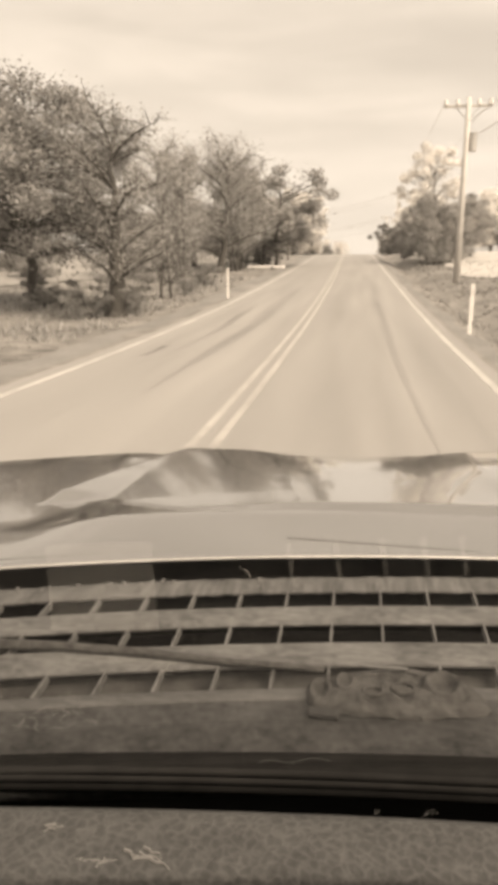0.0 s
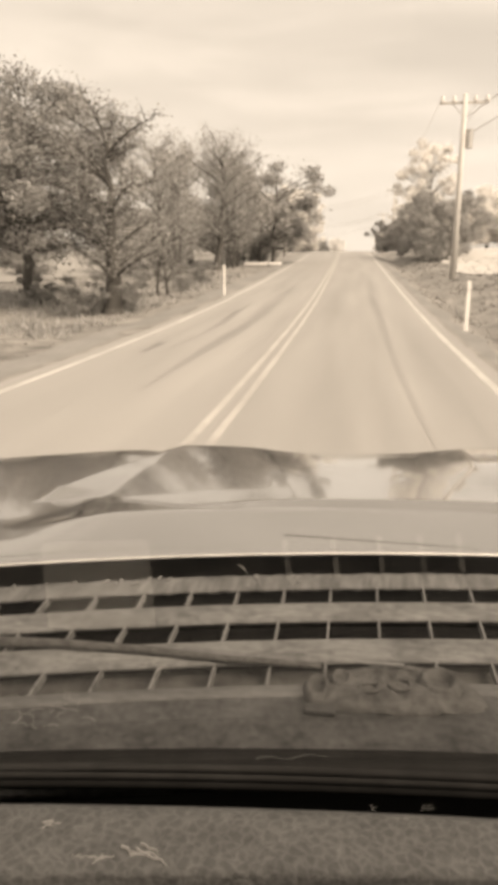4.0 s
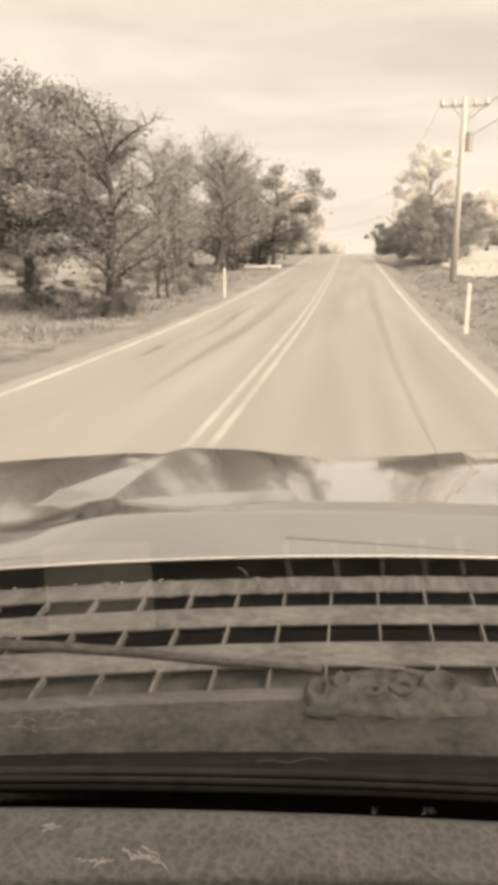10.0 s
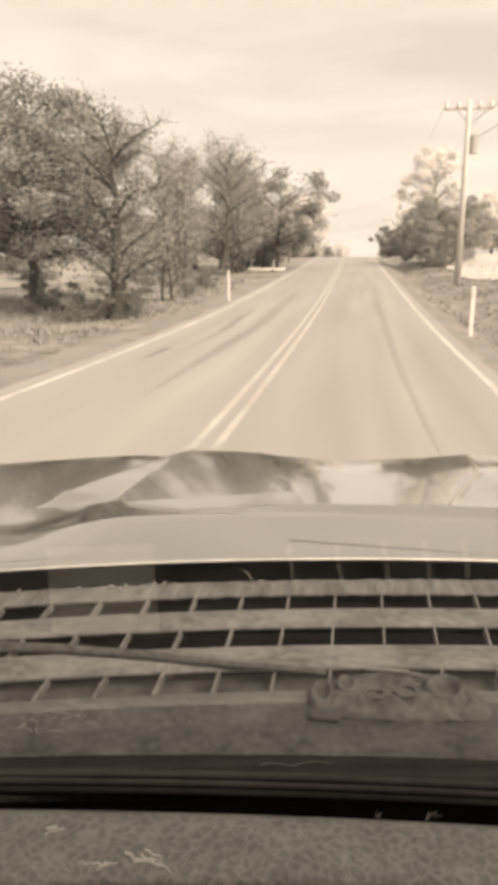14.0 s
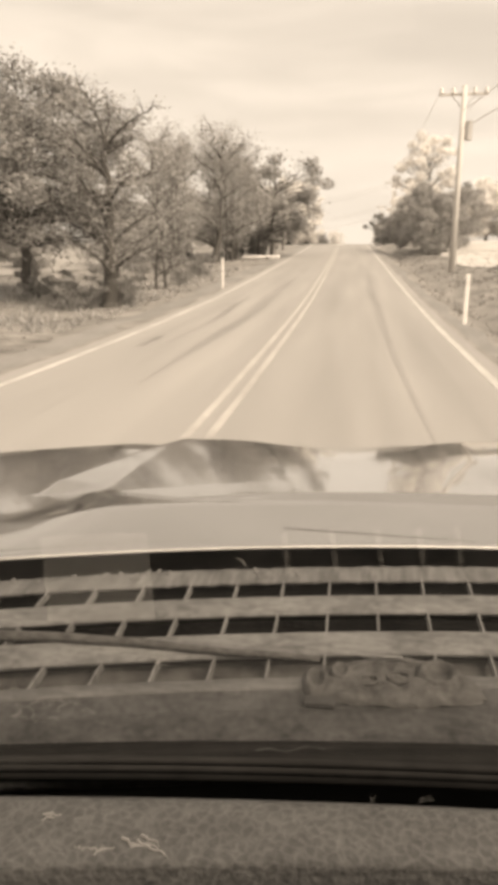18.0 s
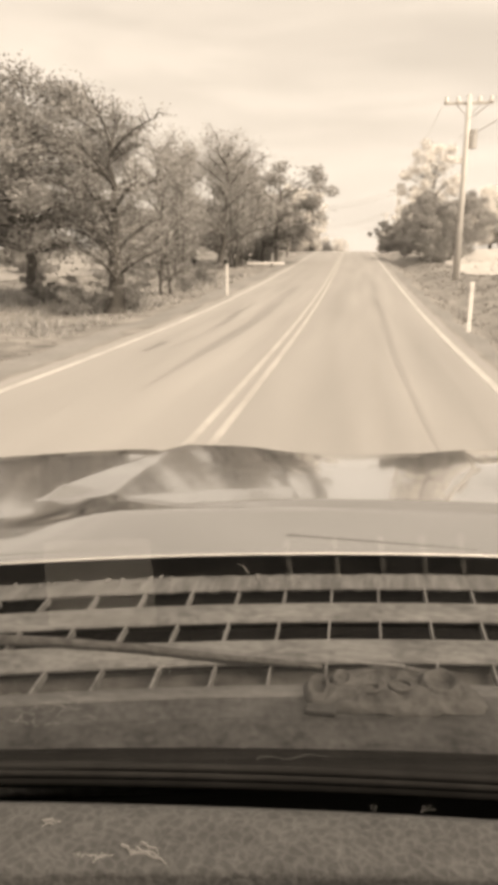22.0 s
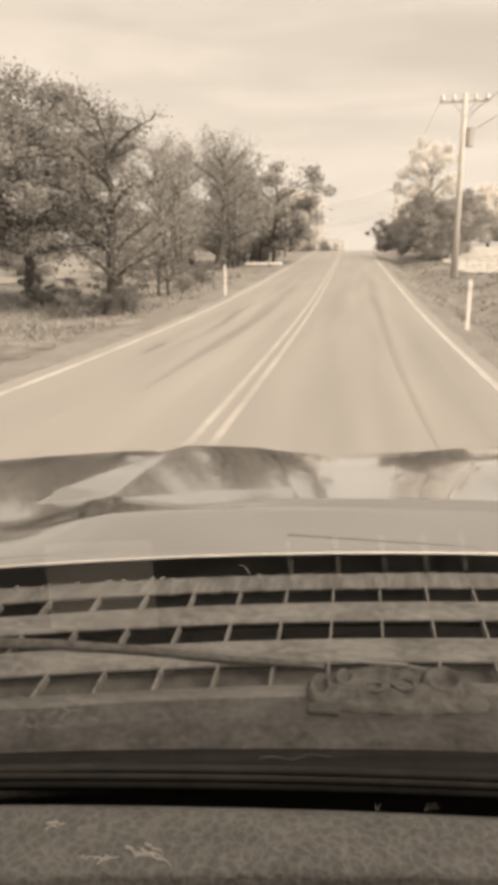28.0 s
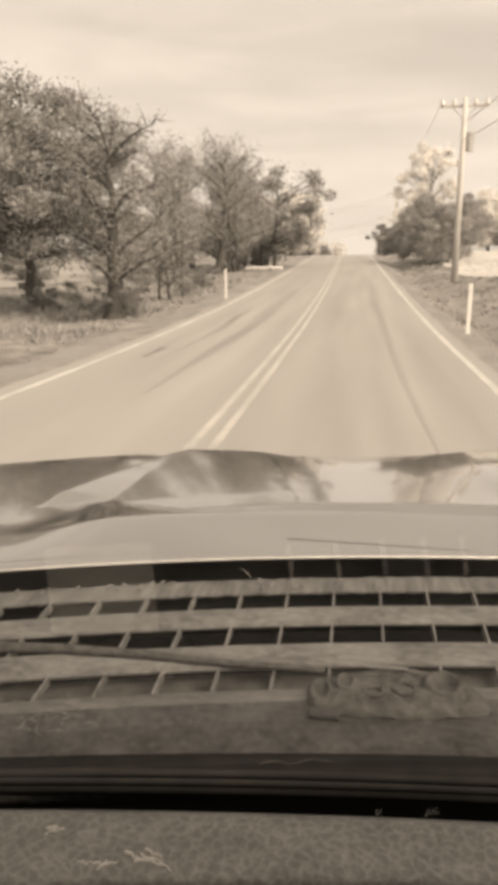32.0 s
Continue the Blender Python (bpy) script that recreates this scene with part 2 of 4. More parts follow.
def crackle(m, scale, gain):
    """Lays a net of paler creases over a surface's colour and lowers the cells between them."""
    n, l = m.node_tree.nodes, m.node_tree.links
    bsdf = n["Principled BSDF"]
    pos = n.new("ShaderNodeNewGeometry")
    wob = n.new("ShaderNodeTexNoise")
    wob.inputs["Scale"].default_value = 90
    l.new(pos.outputs["Position"], wob.inputs[0])
    mix = n.new("ShaderNodeVectorMath")
    mix.operation = "MULTIPLY_ADD"
    mix.inputs[1].default_value = (0.008, 0.008, 0.008)
    l.new(wob.outputs["Color"], mix.inputs[0])
    l.new(pos.outputs["Position"], mix.inputs[2])
    vor = n.new("ShaderNodeTexVoronoi")
    vor.feature, vor.inputs["Scale"].default_value = "DISTANCE_TO_EDGE", scale
    l.new(mix.outputs[0], vor.inputs[0])
    mr = n.new("ShaderNodeMapRange")
    mr.inputs[1].default_value, mr.inputs[2].default_value = 0.0, 0.22
    mr.inputs[3].default_value, mr.inputs[4].default_value = 1 + gain, 1 - gain * 0.3
    l.new(vor.outputs["Distance"], mr.inputs[0])
    sc = n.new("ShaderNodeVectorMath")
    sc.operation = "SCALE"
    old = bsdf.inputs["Base Color"].links[0].from_socket
    l.new(old, sc.inputs[0])
    l.new(mr.outputs[0], sc.inputs["Scale"])
    l.new(sc.outputs[0], bsdf.inputs["Base Color"])


def let_through(m, share):
    """Leaves pass on part of the light that falls on their far side."""
    n, l = m.node_tree.nodes, m.node_tree.links
    bsdf, out = n["Principled BSDF"], n["Material Output"]
    thin, mix = n.new("ShaderNodeBsdfTranslucent"), n.new("ShaderNodeMixShader")
    mix.inputs[0].default_value = share
    l.new(bsdf.inputs["Base Color"].links[0].from_socket, thin.inputs[0])
    l.new(bsdf.outputs[0], mix.inputs[1])
    l.new(thin.outputs[0], mix.inputs[2])
    l.new(mix.outputs[0], out.inputs[0])


for leafy in (LEAF_DARK, LEAF_MID, LEAF_PALE, BLADE):
    let_through(leafy, 0.4)
crackle(LEATHER, 170, 0.27)
crackle(VINYL_FACE, 190, 0.08)

# ---- builders ----


def mesh_of(verts, faces, smooth=False):
    me = bpy.data.meshes.new("mesh")
    me.from_pydata(verts, [], faces)
    if smooth:
        me.polygons.foreach_set("use_smooth", [True] * len(me.polygons))
    me.update()
    return me


def part(name, shape, mat, parent=None, label="", smooth=False):
    """Links a bmesh, a mesh or a pair (verts, faces) as one object under a thing or a part."""
    if isinstance(shape, tuple):
        me = mesh_of(shape[0], shape[1], smooth)
    elif isinstance(shape, bmesh.types.BMesh):
        me = bpy.data.meshes.new(name)
        bmesh.ops.recalc_face_normals(shape, faces=shape.faces)
        if smooth:
            for f in shape.faces:
                f.smooth = True
        shape.to_mesh(me)
        shape.free()
    else:
        me = shape
    if mat and not me.materials:
        me.materials.append(mat)
    ob = new(name, me)
    if parent:
        ob.parent = parent
    if label:
        ob["label"] = label
    return ob


def thing(name, at, label, category, group="", rz=0.0):
    ob = new(name)
    ob.empty_display_size = 0.2
    ob.matrix_basis = pose(*at, 0, 0, rz)
    return tagged(ob, label, category, group)


def box(size, at=(0, 0, 0), bevel=0.0, turn=(0, 0, 0)):
    bm = bmesh.new()
    bmesh.ops.create_cube(bm, size=1, matrix=pose(*at, *turn) @ Matrix.Diagonal((*size, 1)))
    if bevel:
        bmesh.ops.bevel(bm, geom=bm.edges[:], offset=bevel, segments=2, affect="EDGES", profile=0.6)
    return bm


def rod(p, q, r0, r1=None, sides=10):
    return tubes([([Vector(p), Vector(q)], r0, r0 if r1 is None else r1)], sides, caps=True)


def tubes(lines, sides=6, caps=False):
    """Tapered tubes along polylines, as (verts, faces)."""
    verts, faces = [], []
    for pts, r0, r1 in lines:
        k = len(pts)
        first = len(verts)
        for i, p in enumerate(pts):
            d = (pts[min(i + 1, k - 1)] - pts[max(i - 1, 0)]).normalized()
            a = d.orthogonal().normalized()
            b = d.cross(a)
            r = r0 + (r1 - r0) * i / (k - 1)
            for s in range(sides):
                t = 2 * math.pi * s / sides
                verts.append(p + a * (r * math.cos(t)) + b * (r * math.sin(t)))
        for i in range(k - 1):
            for s in range(sides):
                u, v = first + i * sides + s, first + i * sides + (s + 1) % sides
                faces.append((u, v, v + sides, u + sides))
        if caps:
            faces.append(tuple(first + s for s in range(sides))[::-1])
            faces.append(tuple(first + (k - 1) * sides + s for s in range(sides)))
    return [tuple(v) for v in verts], faces


def sheet(fn, nu, nv):
    """A grid of fn(u, v), u and v from 0 to 1."""
    verts = [fn(i / nu, j / nv) for j in range(nv + 1) for i in range(nu + 1)]
    w = nu + 1
    faces = [(j * w + i, j * w + i + 1, (j + 1) * w + i + 1, (j + 1) * w + i) for j in range(nv) for i in range(nu)]
    return verts, faces


def smooth01(x):
    x = min(1.0, max(0.0, x))
    return x * x * (3 - 2 * x)


# ---- ground and road ----
ROAD_L, ROAD_R = -4.85, 2.2
SLOPE_AT = (-400, -200, -100, -15, 12, 28, 45, 60, 100, 125, 150, 220, 300, 3000)
SLOPE = (0, 0, -0.02, -0.017, -0.004, 0, 0.030, 0.038, 0.040, -0.01, -0.025, -0.02, 0, 0)
PROFILE_Y = np.arange(-400, 600, 0.5)
PROFILE_Z = np.cumsum(np.interp(PROFILE_Y, SLOPE_AT, SLOPE)) * 0.5
PROFILE_Z -= np.interp(STAND, PROFILE_Y, PROFILE_Z)


def road_x(y):
    """How far the road has bent to the left."""
    return -0.5 * smooth01((y - 45) / 90)


def ground_z(x, y):
    """Height of the road: a dip, a climb to the crest, and a long fall."""
    return float(np.interp(y, PROFILE_Y, PROFILE_Z))


def land_z(x, y):
    z = ground_z(x, y)
    x -= road_x(y)
    if x > ROAD_R:
        d = x - ROAD_R
        z -= 0.42 * math.exp(-((d - 1.5) / 0.7) ** 2) * smooth01(d / 0.5)
        z += 0.25 * smooth01((d - 3) / 10)
        z += 0.9 * math.exp(-(((x - 13.5) / 3.0) ** 2 + ((y - 60) / 5.0) ** 2))
    elif x < ROAD_L:
        d = ROAD_L - x
        z -= 0.07 * smooth01(d / 1.2) * (1 - smooth01((d - 4) / 3))
        z += 0.3 * smooth01((d - 4) / 14)
    edge = smooth01(min(abs(x - ROAD_L), abs(x - ROAD_R)) / 1.0) if (x < ROAD_L or x > ROAD_R) else 0.0
    z += edge * 0.1 * noise.noise(Vector((x * 0.35, y * 0.35, 0.0)))
    return z - (0.05 if ROAD_L + 0.15 < x < ROAD_R - 0.15 else 0.0)


def steps(a, b, near, far_ratio=1.18, first=0.6):
    """Sample places, dense round near and wider apart away from it."""
    out, d, s = [near], 0.0, first
    while near + d < b:
        d += s
        s *= far_ratio
        out.append(min(near + d, b))
    d, s = 0.0, first
    while near - d > a:
        d += s
        s *= far_ratio
        out.insert(0, max(near - d, a))
    return out


def build_land():
    xs = steps(-1500, 1500, -1.0, 1.07, 0.45)
    ys = sorted(set([round(v, 2) for v in np.arange(-330, 260, 2.2)] + [-3000, -1500, -800, -500, -400, 300, 380, 500, 800, 1500, 3000]))
    verts = [(x, y, land_z(x, y)) for y in ys for x in xs]
    w = len(xs)
    faces = [(j * w + i, j * w + i + 1, (j + 1) * w + i + 1, (j + 1) * w + i) for j in range(len(ys) - 1) for i in range(w - 1)]
    ob = part("ground", (verts, faces), GRASS, smooth=True)
    tagged(ob, "dry pale grass verges and fields beside the road", "ground", kind="structure")


def strip(x0, x1, y0, y1, lift, step=2.0, wobble=0.0, seed=0.0):
    """A thin slab that follows the road's profile."""
    k = max(1, int((y1 - y0) / step))
    verts, faces = [], []
    for i in range(k + 1):
        y = y0 + (y1 - y0) * i / k
        a = wobble * noise.noise(Vector((seed, y * 0.5, 1.3)))
        b = wobble * noise.noise(Vector((seed + 9, y * 0.5, 4.1)))
        z = ground_z(0, y)
        c = road_x(y)
        verts += [(c + x0 + a, y, z - 0.05), (c + x0 + a, y, z + lift), (c + x1 + b, y, z + lift), (c + x1 + b, y, z - 0.05)]
    for i in range(k):
        p, q = 4 * i, 4 * i + 4
        faces += [(p, p + 1, q + 1, q)[::-1], (p + 1, p + 2, q + 2, q + 1)[::-1], (p + 2, p + 3, q + 3, q + 2)[::-1]]
    return verts, faces


def streak(x, y0, y1, w, n=60):
    """A thin strip on the road that narrows to a point at both ends."""
    verts = []
    for i in range(n + 1):
        v = i / n
        y = y0 + (y1 - y0) * v
        half = w * math.sin(math.pi * v) ** 0.7 * (0.75 + 0.5 * noise.noise(Vector((x, y * 0.4, 2.2))))
        c = road_x(y) + x + 0.15 * noise.noise(Vector((x, y * 0.15, 5.0)))
        verts += [(c - half, y, ground_z(0, y) + 0.0025), (c + half, y, ground_z(0, y) + 0.0025)]
    return verts, [(2 * i, 2 * i + 1, 2 * i + 3, 2 * i + 2) for i in range(n)]


def build_road():
    road = tagged(part("road", strip(ROAD_L, ROAD_R, -330, 420, 0.0, 2.0, 0.12), ASPHALT), "worn two-lane asphalt road with faded lines", "road", kind="structure")
    for x, w, mat, lab in ((1.9, 0.12, LINE, "faded white edge line"), (-4.5, 0.12, LINE, "faded white edge line"), (-1.27, 0.09, LINE_Y, "one of two faded centre lines"), (-1.49, 0.09, LINE_Y, "one of two faded centre lines")):
        part("lane_line", strip(x - w / 2, x + w / 2, -330, 420, 0.004, 2.0, 0.012, x), mat, road, lab)
    # tar seams along the wheel tracks and the joints
    for x, y0, y1, w in ((-3.9, 32.2, 33.6, 0.16), (-3.55, 38.6, 41.4, 0.12), (-2.9, -40, -20, 0.3)):
        part("tar_seam", strip(x, x + w, y0, y1, 0.003, 0.4, 0.09, x * 3), TAR, road, "dark sealed crack in the asphalt")
    # tapered strips a little darker than the asphalt
    for x, y0, y1, w in ((-2.7, 28.5, 62, 0.24), (-3.35, 29.5, 44, 0.12), (0.72, 26, 58, 0.16)):
        part("oil_streak", streak(x, y0, y1, w), DARK_ROAD, road, "darker streak along the wheel track")
    for a, b in ((ROAD_L - 0.9, ROAD_L + 0.02), (ROAD_R - 0.02, ROAD_R + 0.45)):
        tagged(part("shoulder", strip(a, b, -330, 300, -0.012, 1.0, 0.35, a), SHOULDER), "pale gravel shoulder along the asphalt", "shoulder", kind="structure")


def build_fields():
    # sheets of a paler colour over the ground, the right one palest
    for x0, x1, y0, y1, mat in ((6.8, 90.0, 60.0, 118.0, FIELD_PALE), (-95.0, -15.5, 44.0, 100.0, FIELD_MID)):
        def patch(u, v):
            y = y0 + (y1 - y0) * v + 3.0 * noise.noise(Vector((u * 5, v, 2.0)))
            x = x0 + (x1 - x0) * u + 2.5 * noise.noise(Vector((v * 6, u, 7.0)))
            return (x, y, land_z(x, y) + 0.05)
        tagged(part("field", sheet(patch, 70, 40), mat, smooth=True), "paler field behind the verge", "field", kind="structure")


build_land()
build_road()
build_fields()

# ---- the truck in which the camera stands ----
MID = 0.38   # the truck's middle line


def bow(x, k=4.9):
    return (x - MID) ** 2 / k


CAB = pose(0, STAND, EYE, RAKE) @ pose(0, 0, -EYE)   # from the truck's own measure to the road
truck = thing("pickup_truck", (MID, 0.0, 0.0), "silver-beige pickup truck standing in its lane on the asphalt", "truck")
truck.matrix_basis = CAB @ pose(MID, 0, 0)


def tpart(name, shape, mat, label="", parent=None, smooth=False):
    """A part of the truck, built in the world's own coordinates."""
    ob = part(name, shape, mat, None, label, smooth)
    top = parent or truck
    ob.parent = top
    ob.matrix_parent_inverse = (pose(MID, 0, 0)).inverted()
    if parent:
        ob.matrix_parent_inverse = Matrix.Identity(4)
    return ob


NEARER = 0.87   # the hood's shape is drawn at full size and brought nearer to the eye by this much


def nearer(p):
    return Vector((p[0] * NEARER, p[1] * NEARER, EYE + (p[2] - EYE) * NEARER))


# across the centre panel: two low domes and a shallow valley between them
DOME_AT = (0.0, 0.15, 0.24, 0.36, 0.48, 0.60)
DOME_UP = (0.017, 0.011, 0.002, -0.002, 0.001, 0.0)


def hood_base(u, w, side):
    brow = 0.66 + 0.14 * smooth01((side - 0.45) / 0.2)
    return 1.27 - 0.012 * min(u, 0.165) - 0.72 * (0.142 * w + 0.018 * w * w + 2.0 * max(0.0, w - brow) ** 2)


def hood_step(side):
    """How far ahead of the hood's rear edge the raised panel begins: it curls forward at the panel's outer corner."""
    return 0.148 + 0.12 * side * side if side < 0.62 else float(np.interp(side, (0.62, 0.70, 0.761, 0.80, 0.862), (0.194, 0.252, 0.292, 0.322, 0.335)))


def hood_z(x, y):
    u = (y - (0.81 - bow(x, 5.5))) / 0.81
    w = max(0.0, (u - 0.165) / 0.835)
    side = abs(x - MID)
    low = hood_base(u, w, side)
    near = min(w, 0.785)
    drop = low - hood_base(0.165 + 0.835 * near, near, side)
    # a flat facet lies between the outer ridge and the panel's edge; both run together towards the nose
    ko = min(1.0, max(0.0, (w - 0.113) / 0.672))
    ki = min(1.0, max(0.0, (w - 0.172) / 0.613))
    ridge, edge = 0.862 - 0.128 * ko + 0.03 * ko * (1 - ko), 0.761 - 0.027 * ki
    z_ridge = 1.268 - 0.057 * ko + 0.016 * ko * (1 - ko) + drop
    z_edge = 1.252 - 0.041 * ki + 0.016 * ki * (1 - ki) + drop
    start = hood_step(side)
    if side < edge:
        share = max(0.0, (side - 0.40) / (edge - 0.40)) ** 1.4
        top = low + 0.0130 + (0.0035 + float(np.interp(side, DOME_AT, DOME_UP))) * smooth01((u - start) / 0.40)
        top += share * (z_edge - top)
    else:
        top = z_edge + (z_ridge - z_edge) * min(1.0, (side - edge) / max(ridge - edge, 0.004))
    wing = smooth01((side - 0.70) / 0.15)
    deck = low + 0.0075 * min(1.0, u / 0.15) * (1 - wing) + wing * (0.037 * min(1.0, w / 0.7) - 0.012 * smooth01(u / 0.25))
    inside = smooth01(1 - (side - ridge) / 0.03)
    z = deck + (top - deck) * inside * smooth01((u - start) / (0.020 + 0.035 * smooth01((side - 0.70) / 0.06)))
    # the step is a pressed roll: a shallow groove before it and a low bead along its top
    roll = inside * (1 - smooth01((side - 0.70) / 0.05))
    z += 0.0018 * roll * (math.exp(-((u - start - 0.024) / 0.006) ** 2) - math.exp(-((u - start + 0.003) / 0.006) ** 2))
    return z - 0.6 * max(0.0, side - 1.1) ** 2


def build_hood():
    hx0, hx1 = MID - 1.25, MID + 1.25

    def top(u, v):
        x = hx0 + (hx1 - hx0) * u
        yr = 0.81 - bow(x, 5.5)
        rise = hood_step(abs(x - MID))
        y = yr + 0.81 * float(np.interp(v, (0.03, 0.16, 0.42, 1.0), (0.0, rise - 0.020, rise + 0.056, 1.17)))
        z = hood_z(x, max(y, yr))
        if v < 0.03:
            t = 1 - v / 0.03
            y, z = yr - 0.002 * t, z - 0.002 * t * t
        return tuple(nearer((x, y, z)))

    tpart("hood", sheet(top, 520, 200), PAINT, "glossy raised hood with a pressed centre panel", smooth=True)
    # bright steel bead, added to make the highlight of the rolled rear edge
    bead = [Vector((x, 0.806 - bow(x, 5.5), hood_z(x, 0.81 - bow(x, 5.5)) - 0.001)) for x in np.linspace(hx0 + 0.02, hx1 - 0.02, 60)]
    tpart("hood_seam_trim", tubes([([nearer(p) for p in bead], 0.0018, 0.0018)], 8, True), STEEL, "thin bead added as the highlight along the hood's rear edge", smooth=True)
    groove = [Vector((x, 0.819 - 0.006 * (x + 0.078) / 0.24, 0)) for x in np.linspace(-0.078, 0.165, 20)]
    groove = [Vector((p.x, p.y, hood_z(p.x, p.y) + 0.0005)) for p in groove]
    tpart("hood_crease", tubes([([nearer(p) for p in groove], 0.0011, 0.0002)], 6), PAINT, "thin raised crease pressed near the hood's rear edge", smooth=True)
    seam = [Vector((x, 0.827 + 0.003 * (-0.1 - x) / 0.35 - bow(x, 5.5), 0)) for x in np.linspace(-0.46, -0.10, 40)]
    seam = [Vector((p.x, p.y, hood_z(p.x, p.y))) for p in seam]
    tpart("hood_crease", tubes([([nearer(p) for p in seam], 0.0009, 0.0002)], 6), PAINT, "thin raised crease pressed near the hood's rear edge", smooth=True)
    front = 1.45
    tpart("nose", box((2.0, 0.3, 0.5), (MID, front - 0.1, 0.72), 0.05), PAINT, "rounded nose panel", smooth=False)
    tpart("bumper", box((2.0, 0.22, 0.22), (MID, front + 0.08, 0.5), 0.05), STEEL, "chrome bumper")
    for s in (-1, 1):
        tpart("fender", box((0.10, 1.15, 0.6), (MID + s * 1.0, 0.85, 0.78), 0.04), PAINT)
        tpart("headlight", box((0.3, 0.06, 0.2), (MID + s * 0.78, front + 0.07, 0.8), 0.03), WHITE, "clear headlight")


def build_cab():
    # cowl under the windscreen's foot
    tpart("hood_gutter", sheet(lambda u, v: (MID - 1.0 + 2 * u, 0.590 + 0.30 * v - bow(MID - 1.0 + 2 * u, 5.2), 1.31 - 0.07 * v), 40, 4), PLASTIC_BLACK, "black gutter between cowl grille and hood")
    wx0, wx1 = MID - 0.93, MID + 0.93

    def screen(u, v):
        x = wx0 + (wx1 - wx0) * u
        return (x * (1 - 0.12 * v) + MID * 0.12 * v, 0.352 - bow(x, 6.3) * (1 - 0.3 * v) - 0.40 * v, 1.350 + 0.57 * v)

    g = tpart("windscreen", sheet(screen, 32, 16), GLASS, "clear raked windscreen", smooth=True)
    g.visible_shadow = False
    for s in (-1, 1):
        a, b = Vector(screen(0.5 + 0.5 * s, 0)), Vector(screen(0.5 + 0.5 * s, 1))
        tpart("windscreen_pillar", tubes([([a, (a + b) / 2, b], 0.045, 0.04)], 8, True), PAINT)
        x = MID + s * 0.93
        tpart("door", box((0.09, 1.25, 0.85), (x, -0.25, 0.92), 0.03), PAINT)
        tpart("rear_pillar", box((0.08, 0.14, 0.6), (MID + s * 0.84, -0.95, 1.6), 0.02, (0, -s * 8, 0)), PAINT)
        tpart("sill", box((0.1, 2.2, 0.14), (x, -0.1, 0.45), 0.03), PLASTIC_BLACK)
        tpart("bed_side", box((0.08, 1.9, 0.55), (x, -2.0, 0.98), 0.03), PAINT)
    tpart("roof", sheet(lambda u, v: (MID - 0.74 + 1.48 * u, -0.055 - 0.98 * v, 1.925 + 0.05 * (1 - (2 * u - 1) ** 2) * (0.5 + 0.5 * math.sin(math.pi * v))), 20, 12), PAINT, smooth=True)
    tpart("headliner", sheet(lambda u, v: (MID - 0.73 + 1.46 * u, -0.06 - 0.96 * v, 1.905 + 0.03 * (1 - (2 * u - 1) ** 2)), 12, 8), CLOTH, "grey cloth headliner")
    tpart("cab_back", box((1.8, 0.06, 0.85), (MID, -1.03, 0.93), 0.02), PAINT)
    tpart("floor_pan", box((1.8, 1.9, 0.05), (MID, -0.3, 0.5), 0.01), TRIM)
    tpart("bed_floor", box((1.8, 1.9, 0.06), (MID, -2.0, 0.75), 0.01), TRIM)
    tpart("tailgate", box((1.75, 0.07, 0.55), (MID, -2.93, 0.98), 0.03), PAINT)
    for s in (-1, 1):
        seat = tpart("seat", box((0.55, 0.55, 0.22), (MID + s * 0.42, -0.62, 0.85), 0.07), CLOTH, "grey cloth seat")
        for y in (0.98, -2.05):
            c = Vector((MID + s * 0.86, y, 0.39 - y * math.tan(radians(RAKE))))
            wheel = tpart("wheel", rod(c - Vector((0.09, 0, 0)), c + Vector((0.09, 0, 0)), 0.06, sides=16), STEEL)
            bm = bmesh.new()
            bmesh.ops.create_cone(bm, cap_ends=True, segments=32, radius1=0.39, radius2=0.39, depth=0.24, matrix=pose(*c, 0, 90, 0))
            bmesh.ops.bevel(bm, geom=[e for e in bm.edges if e.calc_face_angle(0) > 1], offset=0.04, segments=3, affect="EDGES")
            tpart("tyre", bm, RUBBER, "black tyre", parent=wheel)
            bm = bmesh.new()
            bmesh.ops.create_cone(bm, cap_ends=True, segments=24, radius1=0.23, radius2=0.2, depth=0.26, matrix=pose(*c, 0, 90, 0))
            tpart("rim", bm, STEEL, "steel rim", parent=wheel)


# ---- cowl grille, windscreen foot and dashboard ----
TOP = 1.35
DX0, DX1 = MID - 0.90, MID + 0.88


def swept(profile, x0=DX0, x1=DX1, n=60, k=4.9, wave=0.0):
    """A profile of (distance ahead at the middle line, height and, where it differs, bow), swept across the truck along the dashboard's bow."""
    m = len(profile)
    verts = []
    for i in range(n + 1):
        x = x0 + (x1 - x0) * i / n
        for j, (y, z, *own) in enumerate(profile):
            w = wave * noise.noise(Vector((x * (14 if n < 200 else 110), j * 1.7, 0)))
            verts.append((x, y - bow(x, own[0] if own else k) + w, z + w * 0.6))
    faces = [(i * m + j, i * m + (j + 1) % m, (i + 1) * m + (j + 1) % m, (i + 1) * m + j) for i in range(n) for j in range(m)]
    faces += [tuple(range(m))[::-1], tuple(n * m + j for j in range(m))]
    return verts, faces


def rounded_bar(y0, y1, top, bottom, r=0.004):
    return [(y0, bottom), (y0, top - r), (y0 + r * 0.4, top - r * 0.35), (y0 + r, top), (y1 - r, top), (y1 - r * 0.4, top - r * 0.35), (y1, top - r), (y1, bottom)]


